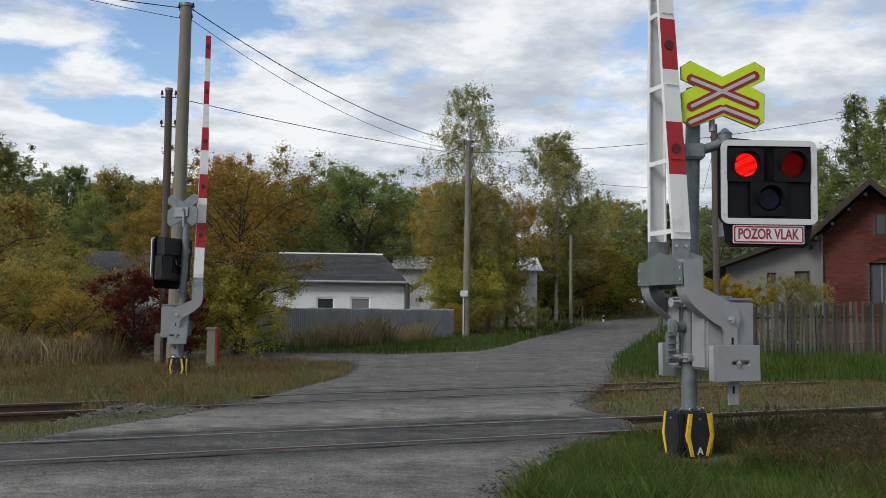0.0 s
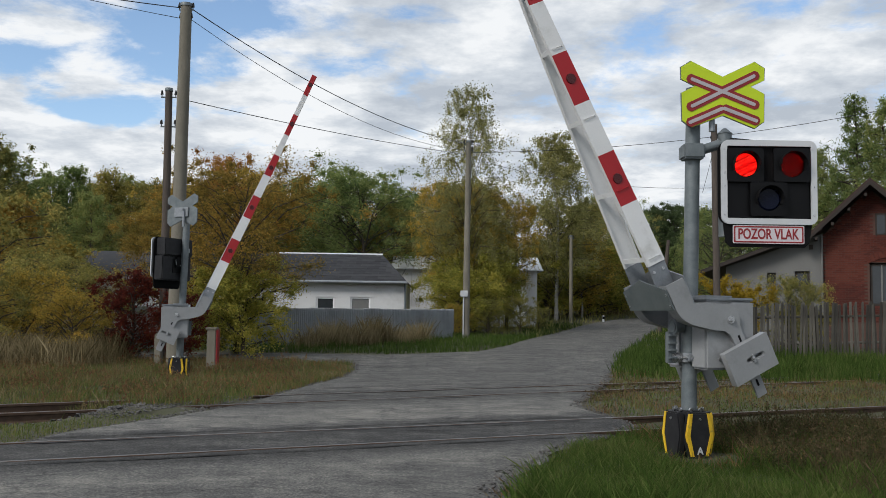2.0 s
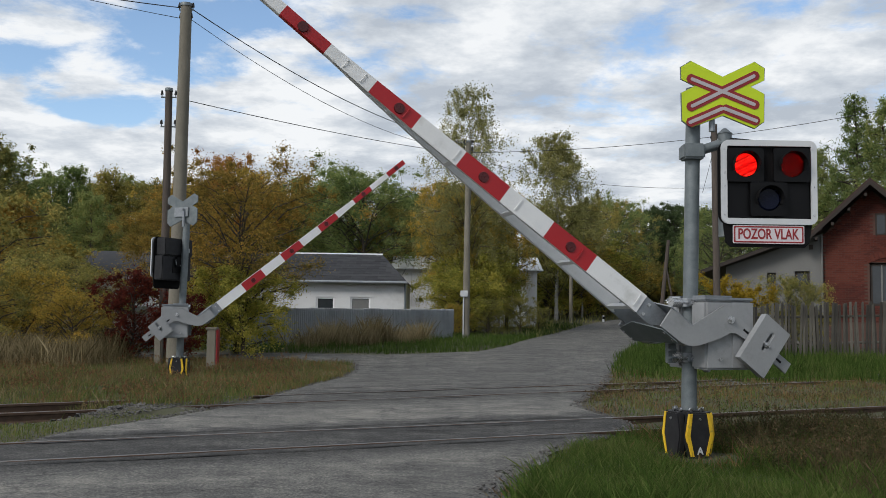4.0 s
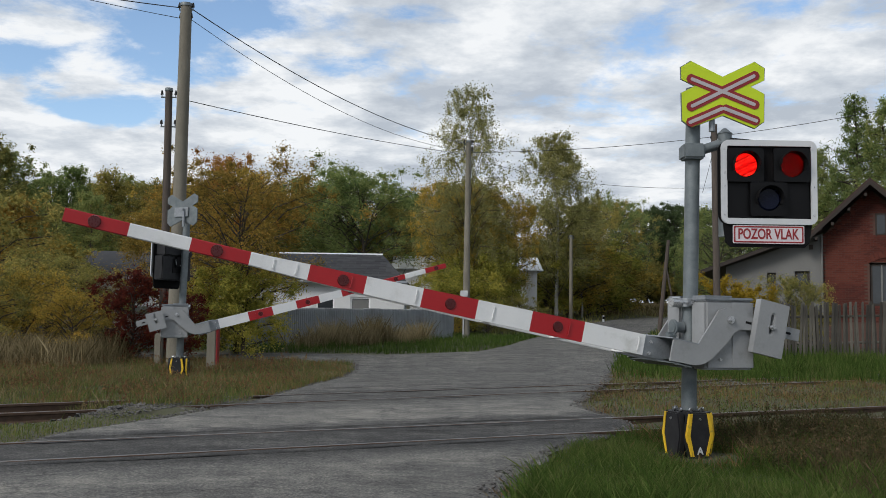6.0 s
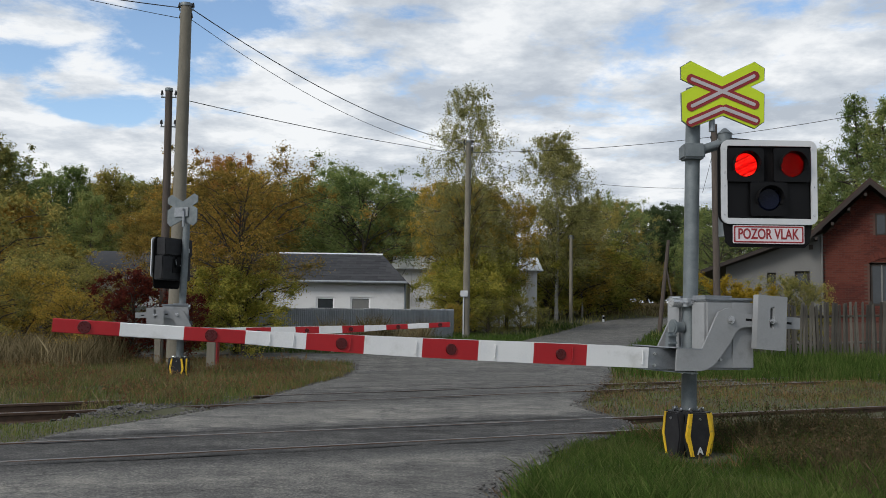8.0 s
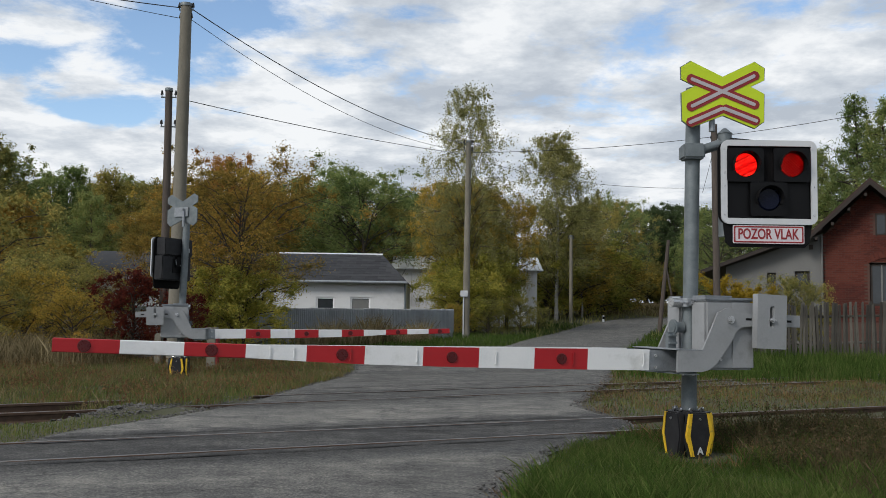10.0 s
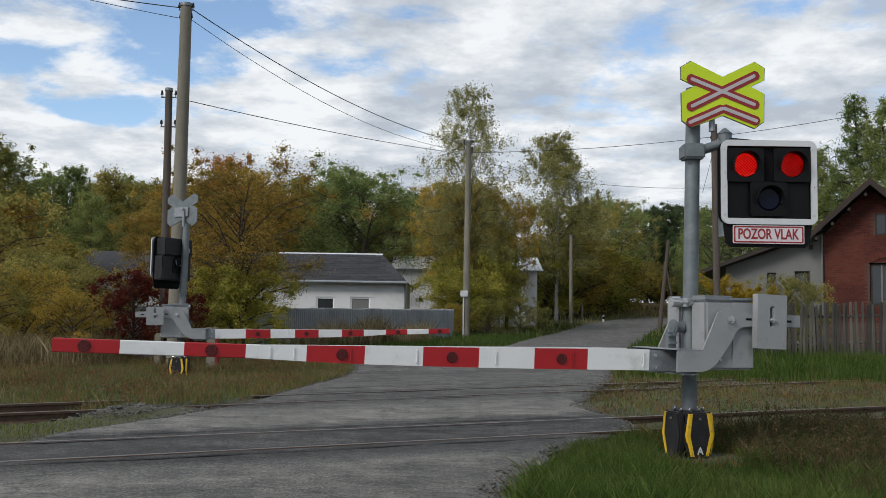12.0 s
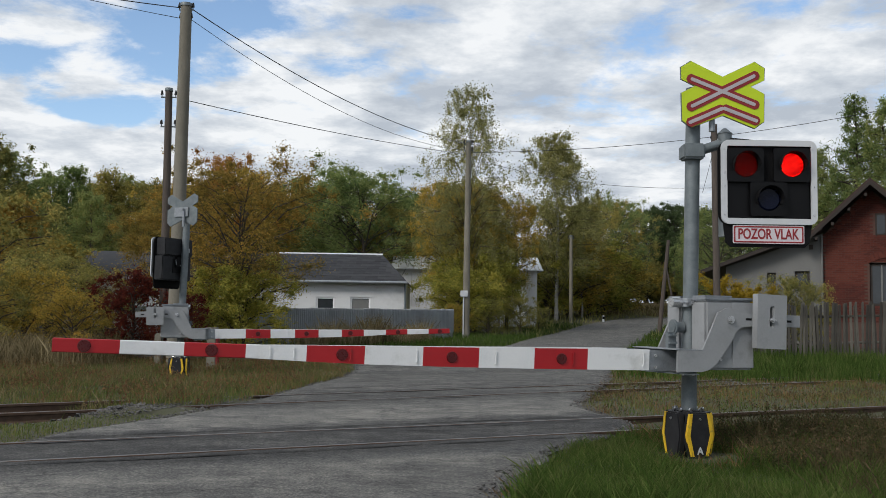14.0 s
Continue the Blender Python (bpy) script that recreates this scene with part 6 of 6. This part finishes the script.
blades("lawn_grass", "lush green grass on the verge by the barrier", 41, 150000, (0.4, 7.5, 5.8, 13.0), verge, (0.05, 0.14), 0.0023, LEAF["grass"], 0.5)
blades("lawn_grass", "long tufts of green grass on the verge", 42, 52000, (0.4, 7.5, 5.8, 13.0), verge, (0.08, 0.20), 0.0022, LEAF["grass"], 0.6, tuft=0.10)
blades("rough_grass", "short green grass between road and rail", 56, 14000, (-9, -4.0, 8.5, 13.2), lambda x, y: not on_road(x, y, 0.08) and track_offset(x, y, 1) < -1.3, (0.03, 0.09), 0.004, LEAF["sedge"], 0.6)
blades("dry_grass", "dark withered weeds on the verge", 57, 18000, (3.4, 9.0, 7.0, 14), verge, (0.08, 0.26), 0.0022, LEAF["dark_weed"], 0.6, tuft=0.16)
blades("dry_grass", "withered brown weeds beside the barrier", 54, 9000, (2.9, 9.0, 9.3, 14), verge, (0.08, 0.28), 0.0030, LEAF["dark_weed"], 0.5, tuft=0.14)
blades("dry_grass", "withered brown weeds beside the tracks", 43, 26000, (2.2, 16, 12.0, 26), east, (0.05, 0.16), 0.0035, LEAF["weed"], 0.5, tuft=0.12)
blades("rough_grass", "rough green grass between the tracks and the fence", 44, 50000, (2.6, 18, 12.5, 33), east, (0.04, 0.14), 0.005, LEAF["sedge"], 0.5)
blades("rough_grass", "thin short grass growing on the track beds", 55, 36000, (-16, 16, 6.0, 25), bed, (0.03, 0.09), 0.004, LEAF["sedge"], 0.6)
blades("lawn_grass", "lush green grass in front of the pale fence", 45, 24000, (5.2, 19, 23, 33), off_road(), (0.20, 0.42), 0.008, LEAF["grass"], 0.4)
blades("rough_grass", "rough mixed grass beside the far barrier", 46, 80000, (-17, -2.3, 12.2, 26.8), west, (0.06, 0.19), 0.0045, LEAF["sedge"], 0.5)
blades("dry_grass", "dry straw-coloured grass beside the far barrier", 47, 30000, (-17, -2.3, 12.5, 26.8), west, (0.08, 0.24), 0.0035, LEAF["dry"], 0.5, tuft=0.14)
blades("dry_grass", "reddish brown weeds along the road edge", 48, 24000, (-14, -2.2, 14, 26.8), west, (0.06, 0.22), 0.004, LEAF["weed"], 0.5, tuft=0.12)
blades("tall_grass", "tall dry straw grass among the bushes", 49, 15000, (-17, -9.0, 23.5, 28), off_road(), (0.35, 0.85), 0.006, LEAF["dry"], 0.4, tuft=0.22)
blades("tall_grass", "tall straw-coloured grass in front of the steel fence", 50, 14000, (-5.4, -0.6, 32.6, 40), lambda x, y: 1.0 < 32.8 + 1.275 * (x + 6.9) - y < 3.2, (0.45, 0.95), 0.008, LEAF["dry"], 0.4, tuft=0.25)
blades("lawn_grass", "green grass bank beside the junction", 51, 30000, (-11, 4.6, 30.6, 46), off_road(0.02), (0.10, 0.28), 0.010, LEAF["grass"], 0.4)
blades("lawn_grass", "green verge along the road behind the crossing", 52, 24000, (4.4, 16, 22, 60), off_road(0.02), (0.15, 0.4), 0.012, LEAF["grass"], 0.4)
blades("rough_grass", "rough grass along the far road", 53, 16000, (2, 40, 44, 98), off_road(0.02), (0.15, 0.45), 0.02, LEAF["birch"], 0.4)

blades("dry_grass", "short withered weeds along the broken road edge", 58, 9000, (0.0, 5.0, 5.2, 13.0), edge_strip, (0.02, 0.09), 0.004, LEAF["weed"], 0.8)
blades("dry_grass", "reddish withered weeds round the barrier post", 59, 9000, (2.4, 6.0, 9.3, 13.0), verge, (0.06, 0.20), 0.0030, LEAF["weed"], 0.6, tuft=0.18)


blades("field_grass", "pale dry grass on the open field beyond the bend", 65, 26000, (12, 42, 75.5, 104), off_road(0.3), (0.15, 0.5), 0.03, LEAF["dry"], 0.4)


def weed_stand(name, label, seed, n, area, keep, height, mat, per=26, size=0.014):
    """Bushy withered weeds: a thin stalk each, with small leaves round its upper part."""
    rng = np.random.default_rng(seed)
    x0, x1, y0, y1 = area
    C, R, V, F = [], [], [], []
    while n:
        x, y = rng.uniform(x0, x1), rng.uniform(y0, y1)
        n -= 1
        if not keep(x, y) or noise.noise((x * 0.8, y * 0.8, 6)) < -0.15:
            continue
        h = rng.uniform(*height) * (0.7 + 0.6 * max(0, 0.5 + noise.noise((x * 0.6, y * 0.6, 2))))
        z = ground_z(x, y)
        top = Vector((x + rng.normal(0, 0.12) * h, y + rng.normal(0, 0.12) * h, z + h))
        limb(V, F, (x, y, z - 0.02), top, 0.003, 0.0012, 3)
        for k in (0.35, 0.6, 0.85):
            p = Vector((x, y, z)).lerp(top, k)
            C.append((p.x + rng.normal(0, 0.05), p.y + rng.normal(0, 0.05), p.z))
            R.append(0.30 * h * (1.2 - k))
    L = leaves(rng, C, R, per // 3, size, 0.1, 0.9)
    i = len(V)
    V = [tuple(v) for v in V] + [tuple(v) for v in L]
    F = F + [(i + 4 * k, i + 4 * k + 1, i + 4 * k + 2, i + 4 * k + 3) for k in range(len(L) // 4)]
    return tagged(new(name, pydata(name, V, F, mat)), label, "weeds", kind="stuff")


weed_stand("withered_weeds", "dark withered weeds with thin stalks on the verge", 71, 2300, (3.0, 9.5, 8.4, 13.2), lambda x, y: verge(x, y) and x > 2.2 + 0.9 * (11 - y) * 0.5, (0.12, 0.38), LEAF["dark_weed"])
weed_stand("withered_weeds", "reddish brown weeds among the rails and the road edge", 72, 1800, (2.4, 15, 13.0, 21), lambda x, y: east(x, y) and track_offset(x, y, 0) > 0.95, (0.10, 0.28), LEAF["dark_weed"], 24, 0.013)
weed_stand("withered_weeds", "rusty weeds standing along the edge of the verge", 73, 1400, (-15, -2.4, 14, 26.5), west, (0.12, 0.36), LEAF["weed"], 24, 0.020)


# ---- road wear: seams, cracks, gravel ----
M["tar"] = material("black_tar_seal", [(0.022, 0.021, 0.020), (0.036, 0.035, 0.033)], 0.8, 0, 5, 60, 0.2, 0.003, spec=0.1)
for k, spots in ((0, (-0.95, 0.95)), (1, (-0.95, 0.95, 1.75))):
    for off in spots:
        v, f = strip("", TRACKS[k][0], TRACKS[k][1] - 0.6, 12, off, 0.035, 0.008, None, "", "", 0.03)
        ok = [q for q in f if all(on_road(v[i][0], v[i][1], -0.15) for i in q)]
        tagged(new("road_seam", pydata("road_seam", v, ok, M["tar"])), "dark seam in the asphalt along the tracks", "seam", kind="structure")
rnd = random.Random(77)
for k in range(34):
    x, y, a = -2.2 + 6.0 * rnd.random(), 11.5 + 20 * rnd.random(), rnd.choice((14, 24, 28)) + rnd.gauss(0, 6)
    if on_road(x, y, -0.8):
        v, f = strip("", (x, y), a, 0.8 + 2.2 * rnd.random(), 0.0, 0.012 + 0.012 * rnd.random(), 0.014, None, "", "", 0.035)
        ok = [q for q in f if all(on_road(v[i][0], v[i][1], -0.15) for i in q)]
        if ok:
            tagged(new("road_crack", pydata("road_crack", v, ok, M["tar"])), "dark crack in the worn asphalt", "crack", kind="structure")


def gravel(seed, n, spots, size, label):
    rng = np.random.default_rng(seed)
    V, F = [], []
    base = np.array([(-1, -1, -.6), (1, -1, -.6), (1, 1, -.6), (-1, 1, -.6), (-.6, -.6, .6), (.6, -.6, .6), (.6, .6, .6), (-.6, .6, .6)])
    faces = [(4, 5, 6, 7), (0, 1, 5, 4), (1, 2, 6, 5), (2, 3, 7, 6), (3, 0, 4, 7)]
    for i in range(n):
        x, y = spots(rng)
        s = size * (0.4 + rng.random())
        q = Euler(rng.normal(0, 0.6, 3)).to_matrix()
        j = len(V)
        z = max(ground_z(x, y), rise(y) - 0.02 if on_road(x, y, 0) else -9)
        for b in base:
            p = q @ Vector(b * s * rng.uniform(0.6, 1.1, 3))
            V.append((x + p.x, y + p.y, z + p.z * 0.7 + s * 0.2))
        F += [tuple(j + k for k in f) for f in faces]
    tagged(new("gravel", pydata("gravel", V, F, M["gravel"])), label, "gravel", kind="stuff")


def left_edge(rng):
    y = rng.uniform(9.5, 30)
    return road_edges(y)[0] - abs(rng.normal(0, 0.5)) + 0.25, y


def right_edge(rng):
    y = rng.uniform(5.5, 24)
    return road_edges(y)[1] + abs(rng.normal(0, 0.5)) - 0.3, y


def between(rng):
    t, o = rng.uniform(5.6, 16), rng.normal(0, 0.55)
    (px, py), a = TRACKS[1]
    return px + t * math.cos(radians(a)) - o * math.sin(radians(a)), py + t * math.sin(radians(a)) + o * math.cos(radians(a))


def ballast(rng):
    t, o = rng.uniform(-16, -4), rng.normal(0.2, 0.6)
    (px, py), a = TRACKS[1]
    return px + t * math.cos(radians(a)) - o * math.sin(radians(a)), py + t * math.sin(radians(a)) + o * math.cos(radians(a))


def buried(rng):
    t, o = rng.uniform(-5.0, -1.2), rng.normal(-0.9, 0.6)
    (px, py), a = TRACKS[1]
    return px + t * math.cos(radians(a)) - o * math.sin(radians(a)), py + t * math.sin(radians(a)) + o * math.cos(radians(a))


gravel(66, 2400, buried, 0.016, "grey gravel over the buried rails at the road edge")
gravel(61, 2200, left_edge, 0.014, "crumbled grey gravel along the road edge")
gravel(62, 3600, right_edge, 0.014, "crumbled gravel along the road edge by the tracks")
gravel(63, 2600, between, 0.035, "grey ballast stones between the rails")
gravel(64, 2600, ballast, 0.035, "grey ballast stones between the rusty rails")


# ---- what moves ----
NEAR_ANGLES = [(0, 89.14), (0.3, 89.14), (0.5, 88.81), (0.7, 85.94), (1, 80.08), (1.5, 72.03), (2, 64.83), (2.5, 57.37), (3, 50.32), (3.5, 43.63),
               (4, 36.94), (4.5, 30.35), (5, 24.06), (5.3, 20.42), (5.5, 17.78), (6, 11.8), (6.5, 7.67), (7, 3.98), (7.2, 2.39), (7.3, 1.57),
               (7.4, 1.57), (7.5, 2.26), (7.6, 2.72), (7.7, 3.1), (7.9, 3.39), (8.05, 3.43), (8.2, 3.23), (8.5, 2.47), (8.75, 1.97), (9.0, 2.09),
               (9.3, 1.96), (14, 1.96)]
FAR_ANGLES = [(0, 90.2), (0.3, 90.2), (0.5, 89.9), (0.7, 87.85), (1, 81.93), (1.5, 73.97), (2, 67.16), (2.5, 60.36), (3, 53.65), (3.5, 47.17),
              (4, 40.68), (4.5, 34.29), (5, 28.11), (5.3, 24.46), (5.5, 22.13), (6, 16.2), (6.5, 10.5), (7, 6.3), (7.3, 3.9), (7.5, 2.3),
              (7.65, 1.85), (7.8, 2.5), (8, 3.3), (8.2, 3.1), (8.5, 2.4), (8.8, 1.85), (9.1, 1.95), (9.4, 1.9), (14, 1.9)]


def motions():
    for yoke, pv, angles in ((near_yoke, near_pv, NEAR_ANGLES), (far_yoke, far_pv, FAR_ANGLES)):
        walk(yoke, [(t, Matrix.Translation(pv) @ pose(0, 0, 0, 0, -a, 0)) for t, a in angles])
    # the two red lights alternate: added slats turn face-on at once, fade more slowly
    swaps = [0.2 + 0.5123 * k for k in range(28)]
    for side, slats in enumerate(LIGHTS):
        for slat, (x, y, z) in slats:
            on = side == 0
            rows = [(0.0, 0 if on else -88)]
            for s in swaps:
                steps = ((-0.06, 0), (0.0, -62), (0.05, -80), (0.12, -85), (0.20, -88)) if on else ((-0.05, -88), (-0.01, -80), (0.02, -62), (0.07, 0))
                rows += [(s + dt, a) for dt, a in steps if s + dt < 14]
                on = not on
            rows.append((14.0, rows[-1][1]))
            walk(slat, [(t, pose(x, y, z, a, SLANT, 0)) for t, a in rows])


motions()
